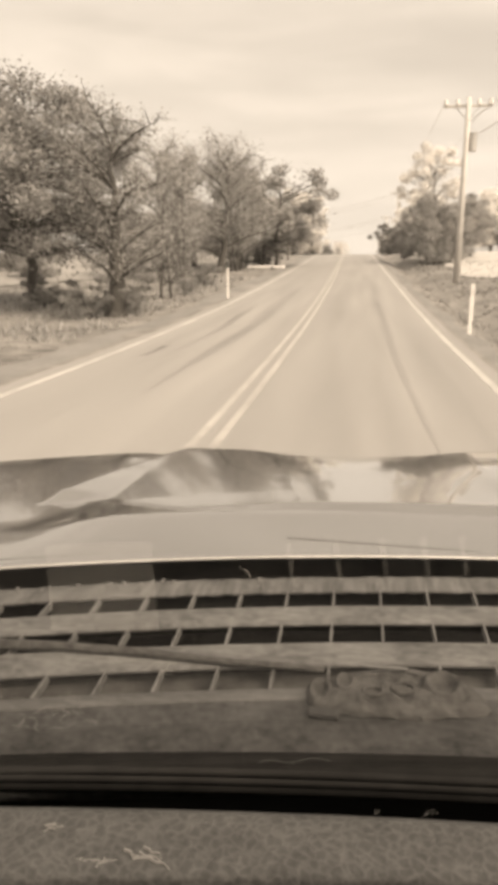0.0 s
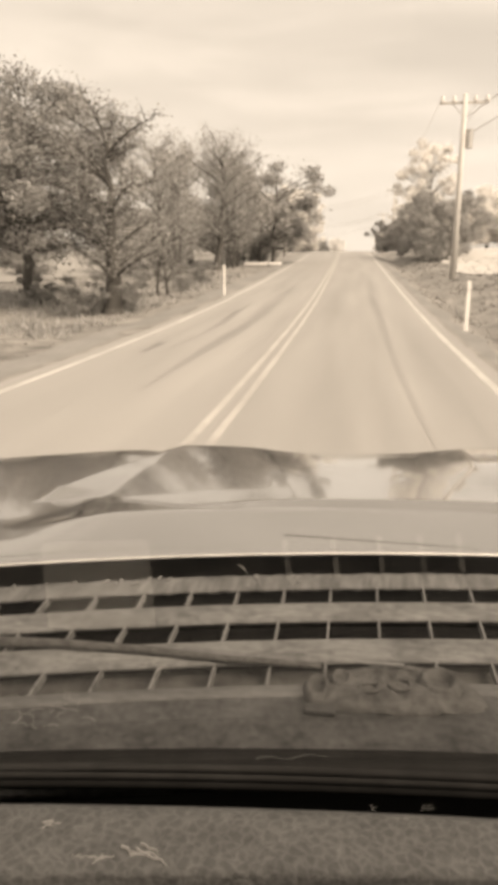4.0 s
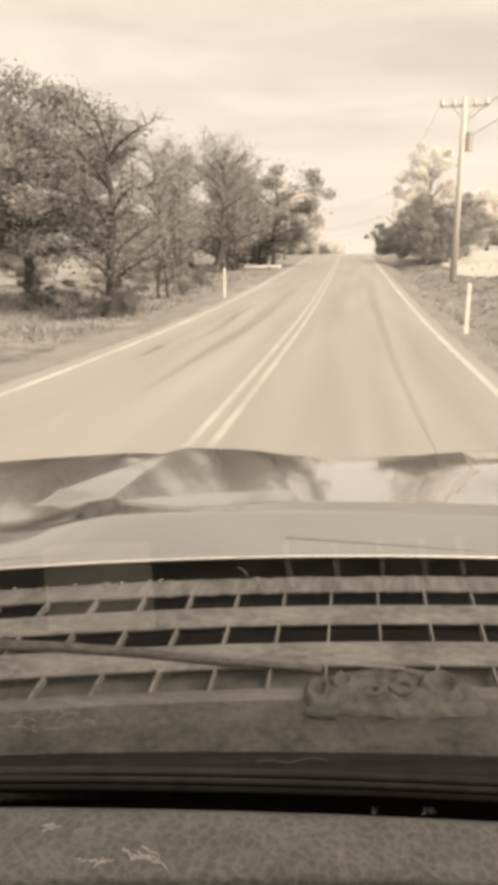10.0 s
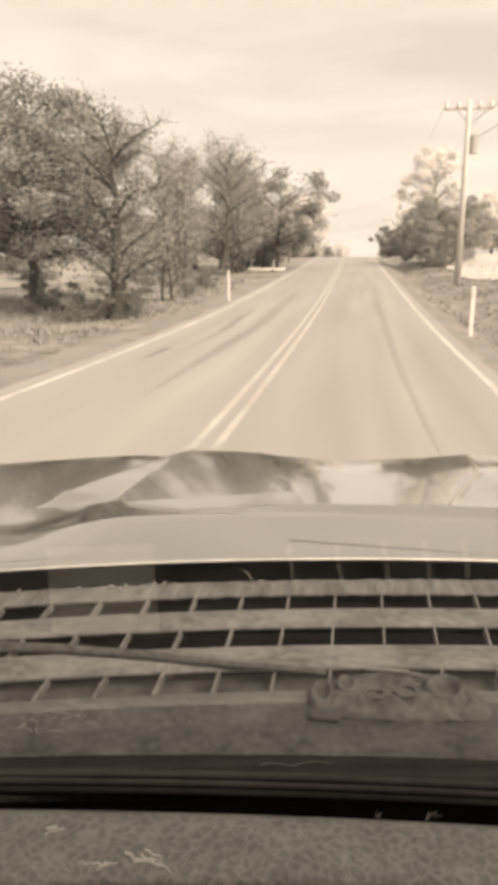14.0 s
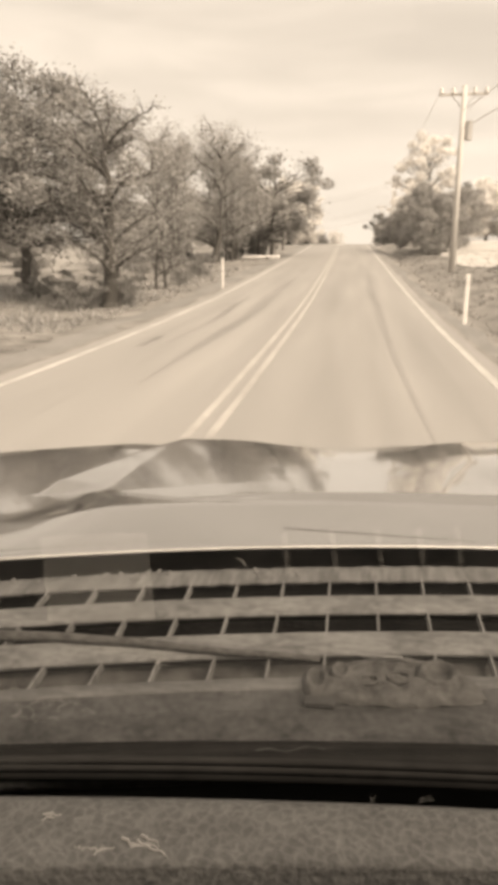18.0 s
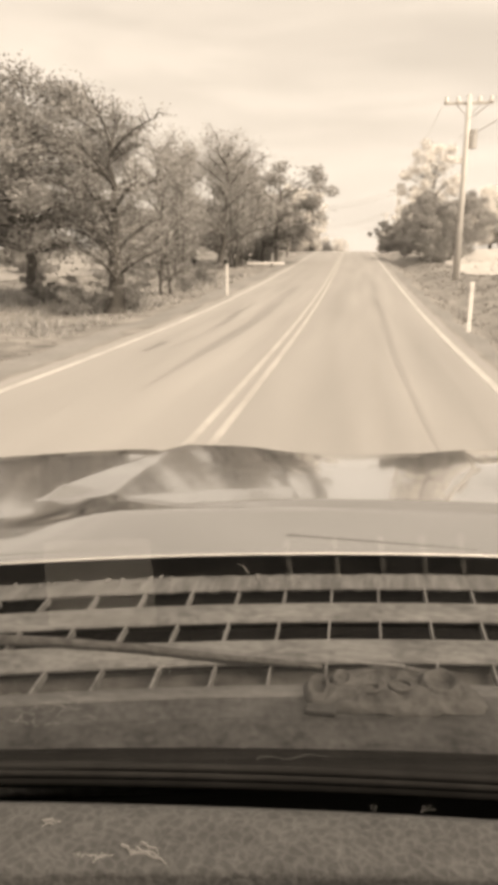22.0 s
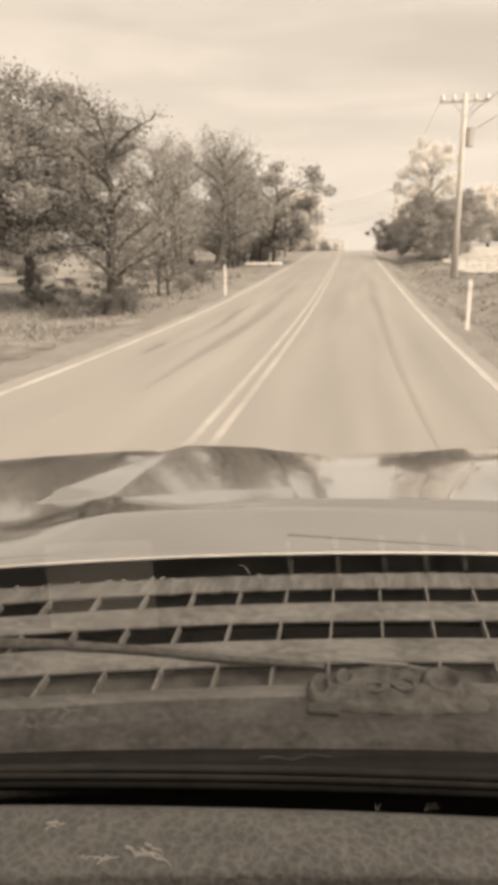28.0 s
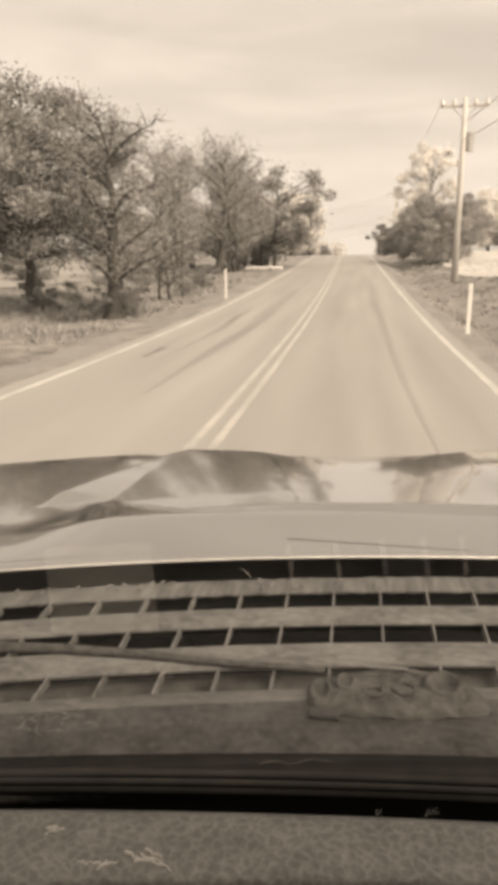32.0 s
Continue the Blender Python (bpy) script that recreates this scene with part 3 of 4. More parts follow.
def build_cowl():
    # the block below the slots is painted black as the shade under them
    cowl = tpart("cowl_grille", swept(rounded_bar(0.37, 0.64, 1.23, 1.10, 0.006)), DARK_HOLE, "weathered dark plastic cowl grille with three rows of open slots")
    # long slats between the slot rows; the foremost one has a ragged dusty lip
    tpart("front_lip", swept(rounded_bar(0.577, 0.603, TOP, 1.3465, 0.002), n=420, wave=0.0013), LIP, "dusty ragged front lip of the grille", cowl, True)
    tpart("slat", swept(rounded_bar(0.524, 0.552, TOP, 1.3465, 0.002)), VINYL, "", cowl, True)
    tpart("slat", swept(rounded_bar(0.467, 0.497, TOP, 1.3465, 0.002)), VINYL, "", cowl, True)
    # this narrow slat wears the dimmer, shade-toned copy
    tpart("slat", swept(rounded_bar(0.428, 0.441, TOP, 1.3465, 0.002)), EDGE, "", cowl, True)
    tpart("apron", swept(rounded_bar(0.360, 0.4290, 1.3485, 1.335, 0.001)), VINYL_FACE, "darker flat apron at the foot of the windscreen", cowl, True)
    # flakes of old pale dust crust on the lip
    rng = random.Random(21)
    for k in range(34):
        x = rng.uniform(-0.085, -0.035) if k < 16 else rng.uniform(-0.30, -0.15)
        y = rng.uniform(0.581, 0.600) if k < 16 else rng.uniform(0.594, 0.602)
        tpart("crust_flake", box((rng.uniform(0.0015, 0.003), rng.uniform(0.004, 0.010), 0.0008), (x, y - bow(x), TOP + 0.0006), 0.0003, (0, 0, rng.uniform(-30, 30))), CRUST, "", cowl)
    # thin upright fins that part each row into cells
    fin = {}
    for row, (y0, y1) in enumerate(((0.552, 0.577), (0.497, 0.524), (0.441, 0.467))):
        fin[row] = mesh_of(*_fin(y1 - y0))
        fin[row].materials.append(VINYL)
        for i in range(-17, 15):
            x = -0.0103 + (0.0403 if row < 2 else 0.0400) * i
            if not DX0 + 0.02 < x < DX1 - 0.02:
                continue
            ob = part("slot_fin", fin[row], None, cowl)
            ob.matrix_basis = pose(x, (y0 + y1) / 2 - bow(x), TOP - 0.001)
    # floors painted shade-dark: near black under two rows, greyer under the third
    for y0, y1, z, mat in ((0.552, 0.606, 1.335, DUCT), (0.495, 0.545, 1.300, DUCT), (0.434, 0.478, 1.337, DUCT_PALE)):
        tpart("duct_floor", swept([(y0, z - 0.01), (y0, z), (y1, z), (y1, z - 0.01)]), mat, "duct floor below a slot row, painted shade-dark", cowl)
    # rubber seal along the windscreen's foot: a wide lip and two thin beads
    tpart("seal_lip", swept([(0.333, 1.3465, 8.0), (0.333, 1.3500, 8.0), (0.335, 1.3505, 8.0), (0.3670, 1.3505, 6.4), (0.3690, 1.3500, 6.4), (0.3690, 1.3465, 6.4)]), SEAL, "wide flat rubber lip over the apron's edge", smooth=True)
    for y, w, z in ((0.3435, 0.0045, 1.3540), (0.3365, 0.0030, 1.3545)):
        tpart("seal_bead", swept(rounded_bar(y - w / 2, y + w / 2, z, z - 0.004, 0.0012), k=8.0), BEAD, "thin dark rubber bead of the windscreen seal", smooth=True)
    # solid floor in shade-black paint, so the gap looks deep
    tpart("firewall", swept([(0.30, 1.10), (0.30, 1.26), (0.365, 1.26), (0.365, 1.10)], k=6.3), DARK_HOLE, "floor of the gap before the windscreen's foot, painted shade-black")


def build_dash():
    dash = tpart("dashboard", swept([(0.314, 1.31), (0.3155, 1.345), (0.314, 1.353), (0.306, 1.3580), (0.297, 1.3595), (0.290, 1.3595, 7.5), (0.2805, 1.3597, 6.2), (0.2785, 1.3590, 6.0), (0.2775, 1.3575, 6.0), (0.2772, 1.3560, 6.0), (0.2765, 1.350, 6.0), (0.2755, 1.338, 6.0), (0.255, 1.25), (0.275, 1.25)], n=80, k=8.3), LEATHER, "grained leather-like dashboard top", smooth=True)
    # shelf added out of view, dark so the windscreen mirrors little of it
    tpart("dash_shelf", swept([(0.06, 1.325), (0.06, 1.330), (0.268, 1.330), (0.268, 1.325)], k=8.3), TRIM, "dark dashboard shelf added out of view", dash)
    # unseen vent, added so that the windscreen mirrors its pale ribs as streaks
    vent = tpart("dash_vent", box((0.15, 0.040, 0.003), (0.040, 0.203, 1.3315), 0.001), TRIM, "unseen vent added for the pale streaks in the windscreen", dash)
    for x in (-0.0130, 0.0155, 0.0430, 0.0675, 0.0900):
        tpart("vent_rib", box((0.0034, 0.024, 0.004), (x, 0.207 + 0.06 * x, 1.3335), 0.0008), RIB, "pale rib added to mirror as a streak", vent)
    tpart("dash_front", swept([(0.255, 0.85), (0.262, 1.30), (0.30, 1.30), (0.30, 0.85)], k=8.3), TRIM, "dark lower dashboard", dash)


def _fin(length):
    w, h = 0.0008, 0.007
    y = length / 2 + 0.001
    v = [(-w, -y, -h), (w, -y, -h), (w, y, -h), (-w, y, -h), (-w, -y, 0), (w, -y, 0), (w, y, 0), (-w, y, 0)]
    return v, [(0, 3, 2, 1), (4, 5, 6, 7), (0, 1, 5, 4), (1, 2, 6, 5), (2, 3, 7, 6), (3, 0, 4, 7)]


def dash_thing(ob):
    """Sets a loose thing that was placed in the truck's own measure."""
    ob.matrix_basis = CAB @ ob.matrix_basis
    return ob


def build_card():
    # unseen card, added only for the pale patch its mirror image makes
    card = dash_thing(thing("paper_card", (-0.128, 0.208, 1.3304), "grey card added out of view to mirror as a pale patch", "card", rz=7))
    part("sheet", sheet(lambda u, v: (0.065 * (u - 0.5) + 0.006 * (v - 0.5), 0.058 * (v - 0.5), 0.0015 + 0.002 * u * v), 8, 8), PAPER, card, smooth=True)
    part("fold", box((0.062, 0.003, 0.0006), (-0.003, -0.028, 0.0007), 0.0002), PAPER, card, "turned-up lower edge")


build_hood()
build_cab()
build_cowl()
build_dash()
build_card()


def build_wiper():
    z = TOP + 0.003
    path = [Vector(p) for p in ((-0.46, 0.400, z), (-0.36, 0.412, z), (-0.257, 0.4220, z), (-0.2137, 0.4255, z), (-0.147, 0.4266, z), (-0.112, 0.4250, z), (-0.078, 0.4238, z), (-0.041, 0.4245, z), (-0.004, 0.4240, z))]
    fine = [path[i].lerp(path[i + 1], s / 4) for i in range(len(path) - 1) for s in range(4)]
    wiper = tpart("wiper", tubes([(fine, 0.0050, 0.0022)], 8, True), CORD, "dusty wiper arm lying across the cowl slats", smooth=True)
    # cast pivot cover: an arched back, a flat foot, ring-shaped bosses and a round knob
    PX, PY = 0.038, 0.404

    def skew(x):
        return -0.009 + 0.1 * (x - PX)

    def crown(x, y):
        far = 0.043 if y > PY else 0.012
        q = min(1.0, ((x - PX) / 0.060) ** 2 + ((y - PY) / far) ** 2)
        return 0.009 * (1 - q) ** 0.5

    def lump(u, v):
        a, r = 2 * math.pi * u, v
        edge = 1 + 0.08 * noise.noise(Vector((math.cos(a) * 2, math.sin(a) * 2, 7.0))) + 0.06 * noise.noise(Vector((math.cos(a) * 6, math.sin(a) * 6, 3.0)))
        x, y = PX + 0.060 * r * edge * math.cos(a), PY + (0.043 if math.sin(a) > 0 else 0.012) * r * edge * math.sin(a)
        n = noise.noise(Vector((x * 110, y * 130, 2.0)))
        return (x, y + skew(x), TOP - 0.0018 + crown(x, y) * (0.95 + 0.6 * n))

    tpart("pivot_cover", sheet(lump, 72, 20), CORD, "dusty lumpy wiper pivot cover", wiper, True)

    def lobe(cx, cy, rx, ry, high, hollow, seed):
        """A rounded boss with a sunken top."""
        def skin(u, v):
            a = 2 * math.pi * u
            e = 1 + 0.12 * noise.noise(Vector((math.cos(a) * 1.7, math.sin(a) * 1.7, seed)))
            q = 1 - v
            lift = min(1.0, q / 0.30) ** 0.5 - hollow * smooth01((q - 0.35) / 0.35)
            x, y = cx + rx * v * e * math.cos(a), cy + ry * v * e * math.sin(a)
            return (x, y, TOP - 0.001 + high * lift + 0.0008 * noise.noise(Vector((x * 150, y * 150, seed))))
        return sheet(skin, 40, 16)

    for cx, cy, rx, ry, high, hollow, seed in ((-0.0148, 0.4005, 0.0095, 0.0165, 0.0070, 0.55, 1.0), (0.0015, 0.409, 0.0085, 0.0120, 0.0085, 0.35, 2.0), (0.0680, 0.4130, 0.0175, 0.0175, 0.0105, 0.45, 3.0)):
        tpart("boss", lobe(cx, cy, rx, ry, high, hollow, seed), CORD, "rounded dusty boss with a sunken top", wiper, True)

    def ridge_line(pts, thick, name, label):
        line = [Vector((x, y + skew(x), TOP + crown(x, y) - 0.0019)) for x, y in pts]
        tpart(name, tubes([(line, thick, thick)], 8, True), CORD, label, wiper, True)

    turn = [2 * math.pi * k / 24 for k in range(25)]
    for cx, cy, r, thick in ((0.0204, 0.411, 0.0065, 0.0013), (0.0405, 0.414, 0.0075, 0.0013)):
        ridge_line([(cx + r * math.cos(a), cy + 0.8 * r * math.sin(a)) for a in turn], thick, "boss_ring", "raised dusty ring")
    ridge_line([(0.038 + 0.044 * math.cos(a), 0.406 + 0.029 * math.sin(a)) for a in turn[1:12]], 0.0011, "boss_rib", "curved rib along the cover")
    tpart("rubber_foot", box((0.020, 0.008, 0.004), (-0.012, 0.3800, TOP + 0.001), 0.0015), RUBBER, "dark rubber foot", wiper)
    tpart("clip", box((0.034, 0.003, 0.002), (0.028, 0.4265, TOP + 0.0075), 0.0008), CRUST, "pale plastic clip", wiper)


def build_lint():
    rng = random.Random(8)
    for x, y, zz, s in ((-0.091, 0.2494, 1.3594, 1.0), (-0.1136, 0.2455, 1.3592, 0.5), (-0.1243, 0.2448, 1.3592, 0.3), (-0.1452, 0.2615, 1.3594, 0.4)):
        lint = dash_thing(thing("lint_scrap", (x, y, zz), "small pale scrap of lint on the dashboard pad", "lint", "lint scraps"))
        for k in range(6):
            c = Vector((rng.gauss(0, 0.0042), rng.gauss(0, 0.0016), 0.0003)) * s
            turn = rng.uniform(-0.7, 0.7)
            pts = [c + Vector((math.cos(turn) * q, math.sin(turn) * q, 0)) * 0.006 * s + Vector((rng.gauss(0, 0.0011), rng.gauss(0, 0.0011), rng.uniform(0, 0.0006))) * s for q in (-1, -0.5, 0, 0.5, 1)]
            part("fibre", tubes([(pts, 0.0009 * s, 0.0004)], 5, True), LINT, lint)
    tuft = dash_thing(thing("lint_tuft", (-0.1285, 0.408, 1.3515), "fine pale fibres caught on a slot fin", "lint"))
    for k in range(9):
        d = rng.uniform(0, 6.28)
        pts = [Vector((math.cos(d + 0.3 * q) * 0.010 * q + rng.gauss(0, 0.0006), math.sin(d + 0.3 * q) * 0.008 * q + rng.gauss(0, 0.0006), 0.001 * q)) for q in (0, 0.4, 0.7, 1.1)]
        part("fibre", tubes([(pts, 0.0002, 0.00012)], 4, True), LINT, tuft)
    # a web of dust fibres on the apron, a curled hair on the front lip, crumbs along the seal
    web = dash_thing(thing("lint_web", (-0.2000, 0.3535, 1.3490), "thin web of pale dust fibres on the cowl apron", "lint"))
    for k in range(26):
        c = Vector((rng.uniform(-0.045, 0.045), rng.uniform(-0.016, 0.018), 0.0004))
        turn = rng.uniform(0, 6.28)
        pts = [c + Vector((math.cos(turn + 0.5 * q) * 0.006 * q, math.sin(turn + 0.5 * q) * 0.005 * q, 0)) for q in (-1, -0.3, 0.4, 1)]
        part("fibre", tubes([(pts, 0.00014, 0.0001)], 4, True), LINT, web)
    curl = dash_thing(thing("curled_hair", (-0.0925, 0.5632, 1.3525), "short curled pale hair on the grille's front lip", "lint"))
    part("strand", tubes([([Vector((-0.006, 0.007, 0.001)), Vector((-0.001, 0.003, 0.002)), Vector((0.003, -0.002, 0.001)), Vector((0.006, -0.008, 0.0))], 0.0004, 0.0003)], 4, True), LINT, curl)
    for x, y, zz, s in ((0.0209, 0.2965, 1.3583, 0.45), (0.0475, 0.3000, 1.3583, 0.4)):
        crumb = dash_thing(thing("lint_scrap", (x, y, zz), "tiny pale lint scrap at the dashboard's far edge", "lint", "lint scraps"))
        for k in range(2):
            pts = [Vector((rng.gauss(0, 0.006), rng.gauss(0, 0.004), 0.0002)) * s for q in range(3)]
            part("fibre", tubes([(pts, 0.00014, 0.0001)], 5, True), CRUST, crumb)
    hair = dash_thing(thing("fibre_strand", (-0.026, 0.3345, 1.3525), "thin pale fibre caught on the windscreen seal", "lint"))
    wave = [Vector((-0.021 + 0.042 * k / 12, -0.006 + 0.009 * k / 12 + 0.0016 * math.sin(0.9 * k), 0.0004)) for k in range(13)]
    part("strand", tubes([(wave, 0.00017, 0.0001)], 4, True), CRUST, hair)


build_wiper()
build_lint()

# ---- trees ----


def grow(height, radius, base, n_limbs, n_twigs, n_leaves, leaf, trunk_r, rng, cone=0.0, stems=1, spread=0.32, lean=0.0, droop=0.0, clump=0.0):
    """Branches as tubes and leaves as small folded quads. base: height of the crown's foot; cone: 0 round crown, 1 pointed."""
    lines, tips, ends = [], [], []
    for st in range(stems):
        off = Vector((rng.uniform(-1, 1), rng.uniform(-1, 1), 0)) * (0.0 if stems == 1 else 0.35 + 0.15 * stems)
        bend = Vector((rng.uniform(-1, 1), rng.uniform(-1, 1), 0)) * 0.06 * height + Vector((lean, 0, 0))
        top = off * 1.8 + bend + Vector((0, 0, height * (0.80 if cone < 0.5 else 0.96)))
        trunk = []
        for i in range(9):
            u = i / 8
            p = off.lerp(top, u) + bend * (0.5 * math.sin(math.pi * u))
            trunk.append(p + Vector((rng.uniform(-1, 1), rng.uniform(-1, 1), 0)) * 0.03 * radius * (u > 0))
        lines.append((trunk, trunk_r / stems ** 0.5, trunk_r * 0.12))
        flare = [off + Vector((0, 0, -0.25)), off + Vector((0, 0, 0.3))]
        lines.append((flare, trunk_r * 1.5 / stems ** 0.5, trunk_r * 0.95 / stems ** 0.5))
        for i in range(n_limbs // stems):
            h = base + (height - base) * ((i + rng.random()) / (n_limbs // stems))
            u = min(0.97, max(0.15, (h - 0.18 * (height - base)) / top.z))
            a = trunk[min(8, int(u * 8))].lerp(trunk[min(8, int(u * 8) + 1)], u * 8 % 1)
            v = (h - base) / (height - base)
            width = radius * ((1 - v) ** 0.8 * 0.95 + 0.06 if cone > 0.5 else math.sqrt(max(0.03, 1 - (2 * v - 0.85) ** 2 / 1.5)))
            width *= rng.uniform(0.55, 1.08)
            ang = rng.uniform(0, 2 * math.pi)
            b = Vector((top.x * v + off.x, top.y * v + off.y, h)) + Vector((math.cos(ang) * width, math.sin(ang) * width, rng.uniform(-0.05, 0.1) * radius - droop * width))
            mid = a.lerp(b, 0.5) + Vector((rng.uniform(-1, 1), rng.uniform(-1, 1), rng.uniform(0.2, 1.2))) * 0.09 * radius
            limb = [a * (1 - t) ** 2 + mid * 2 * t * (1 - t) + b * t * t for t in (0, 0.2, 0.4, 0.6, 0.8, 1)]
            lines.append((limb, trunk_r * rng.uniform(0.2, 0.36) * (1 - 0.5 * v), 0.012))
            ends.append(b)
            for k in range(n_twigs):
                t = rng.uniform(0.3, 1.0)
                s = limb[min(5, int(t * 5))].lerp(limb[min(5, int(t * 5) + 1)], t * 5 % 1)
                d = Vector((rng.gauss(0, 1), rng.gauss(0, 1), rng.gauss(0.35, 0.7) - droop))
                e = s + d.normalized() * radius * rng.uniform(0.12, 0.3)
                lines.append(([s, s.lerp(e, 0.5) + Vector((0, 0, 0.03 * radius)), e], 0.014, 0.005))
                tips.append((s, e))
    npr = np.random.RandomState(rng.randrange(10000))
    S, E = np.array([t[0] for t in tips]), np.array([t[1] for t in tips])
    pick = npr.randint(0, len(tips), n_leaves)
    c = S[pick] + (E - S)[pick] * npr.uniform(0.2, 1.15, (n_leaves, 1)) + npr.normal(0, spread, (n_leaves, 3)) * np.array([1, 1, 0.8])
    if clump:
        # most leaves gather in rounded tufts at the limbs' ends
        far = np.array(ends)[npr.randint(0, len(ends), n_leaves)]
        ball = npr.normal(0, 1, (n_leaves, 3))
        ball *= npr.uniform(0.0, 1.0, (n_leaves, 1)) ** 0.4 / np.linalg.norm(ball, axis=1, keepdims=True)
        tuft = far + ball * clump * np.array([1, 1, 0.72])
        c = np.where(npr.uniform(0, 1, (n_leaves, 1)) < 0.72, tuft, c)
    c[:, 2] = np.maximum(c[:, 2], 0.12)
    a = npr.normal(0, 1, (n_leaves, 3))
    a /= np.linalg.norm(a, axis=1, keepdims=True)
    b = np.cross(a, npr.normal(0, 1, (n_leaves, 3)))
    b /= np.linalg.norm(b, axis=1, keepdims=True)
    size = leaf * npr.uniform(0.6, 1.4, (n_leaves, 1))
    a, b = a * size, b * size * 0.55
    v = np.stack([c - a, c - b * 0.9, c + a, c + b], 1).reshape(-1, 3)
    q = np.arange(n_leaves * 4).reshape(-1, 4)
    return tubes(lines, 6), (v.tolist(), q.tolist())


TREES = {}


def tree_kind(key, name, label, leaf_mat, seed, **k):
    rng = random.Random(seed)
    wood, leaves = grow(rng=rng, **k)
    ob = thing(name, (0, 0, 0), label, "tree" if "tree" in name or name == "conifer" else "bush")
    part("trunk", wood, BARK, ob, smooth=True)
    part("crown", leaves, leaf_mat, ob)
    TREES[key] = ob
    return ob


def place(key, x, y, scale=1.0, turn=0.0, label="", group="", sx=1.0):
    x += road_x(y)
    m = pose(x, y, land_z(x, y) - 0.03, 0, 0, turn) @ Matrix.Diagonal((scale * sx, scale * sx, scale, 1))
    first = TREES[key]
    if not first.get("placed"):
        first.matrix_basis = m
        first["placed"] = 1
        ob = first
    else:
        keep = first.scale.copy()
        first.scale = (1, 1, 1)
        ob = copy_thing(first, m)
        first.scale = keep
    return tagged(ob, label, "", group)


tree_kind("airy", "roadside_tree", "tall sparse tree with many fine upright branches", LEAF_MID, 11, height=11.5, radius=4.6, base=2.2, n_limbs=42, n_twigs=10, n_leaves=14000, leaf=0.075, trunk_r=0.33, spread=0.34, stems=1)
tree_kind("clump", "multi_stem_tree", "slender many-stemmed tree with thin foliage", LEAF_MID, 12, height=8.5, radius=3.0, base=1.8, n_limbs=36, n_twigs=7, n_leaves=6500, leaf=0.08, trunk_r=0.2, spread=0.3, stems=4)
tree_kind("dense", "spreading_tree", "wide leafy tree leaning over the verge", LEAF_MID, 13, height=7.2, radius=4.3, base=2.0, n_limbs=46, n_twigs=8, n_leaves=15000, leaf=0.1, trunk_r=0.26, spread=0.36, stems=2, clump=0.70)
tree_kind("round", "round_tree", "broad full-crowned tree with darker foliage", LEAF_DARK, 14, height=10.0, radius=5.0, base=2.0, n_limbs=48, n_twigs=9, n_leaves=17000, leaf=0.13, trunk_r=0.36, spread=0.42, clump=0.90)
tree_kind("pine", "pale_conifer_tree", "tall pine with a ragged crown, sunlight put into its pale colour", LEAF_PALE, 15, height=14.0, radius=4.6, base=1.8, n_limbs=60, n_twigs=9, n_leaves=16000, leaf=0.14, trunk_r=0.34, spread=0.42, cone=0.4, clump=0.80)
tree_kind("cone", "conifer", "small dark pointed conifer", LEAF_DARK, 16, height=5.5, radius=1.3, base=0.3, n_limbs=50, n_twigs=6, n_leaves=6000, leaf=0.08, trunk_r=0.12, spread=0.16, cone=1.0)
tree_kind("bush", "evergreen_bush", "dense dark evergreen bush", LEAF_DARK, 17, height=2.4, radius=1.7, base=0.2, n_limbs=34, n_twigs=7, n_leaves=8000, leaf=0.06, trunk_r=0.07, spread=0.2, stems=3, clump=0.35)
tree_kind("hedge", "roadside_bush", "large rounded roadside bush", LEAF_MID, 18, height=5.2, radius=3.0, base=0.3, n_limbs=48, n_twigs=8, n_leaves=14000, leaf=0.09, trunk_r=0.12, spread=0.34, stems=3, clump=0.55)
tree_kind("bare", "bare_tree", "young nearly bare tree with forked trunk", LEAF_MID, 19, height=6.5, radius=2.4, base=1.6, n_limbs=26, n_twigs=7, n_leaves=700, leaf=0.07, trunk_r=0.11, spread=0.25, stems=2)
tree_kind("willow", "drooping_tree", "broad tree with a dark leaning trunk and drooping foliage", LEAF_DARK, 20, height=8.2, radius=5.0, base=2.85, n_limbs=100, n_twigs=10, n_leaves=40000, leaf=0.075, trunk_r=0.26, spread=0.32, droop=0.24, lean=-0.5, clump=0.8)
tree_kind("pale", "sunlit_tree", "broad low tree, sunlight put into its pale foliage colour", LEAF_PALE, 25, height=7.0, radius=4.2, base=0.9, n_limbs=60, n_twigs=8, n_leaves=20000, leaf=0.12, trunk_r=0.24, spread=0.4, clump=0.95)
tree_kind("droop", "small_drooping_tree", "small tree with drooping dark foliage", LEAF_DARK, 21, height=5.4, radius=1.7, base=0.8, n_limbs=34, n_twigs=8, n_leaves=6500, leaf=0.07, trunk_r=0.12, spread=0.22, droop=0.4, clump=0.35)
tree_kind("fork", "forked_tree", "forked tree with wide bare limbs and thin foliage", LEAF_MID, 31, height=6.9, radius=3.1, base=1.9, n_limbs=30, n_twigs=24, n_leaves=11000, leaf=0.045, trunk_r=0.34, spread=0.14, stems=1)
tree_kind("light", "young_tree", "young tree with bare upright limbs and thin leaves", LEAF_MID, 22, height=6.6, radius=2.3, base=1.3, n_limbs=40, n_twigs=9, n_leaves=3000, leaf=0.06, trunk_r=0.16, spread=0.22, stems=2)

LEFT, RIGHT, FAR = "trees on the verge", "bushes along the ditch", "far trees"
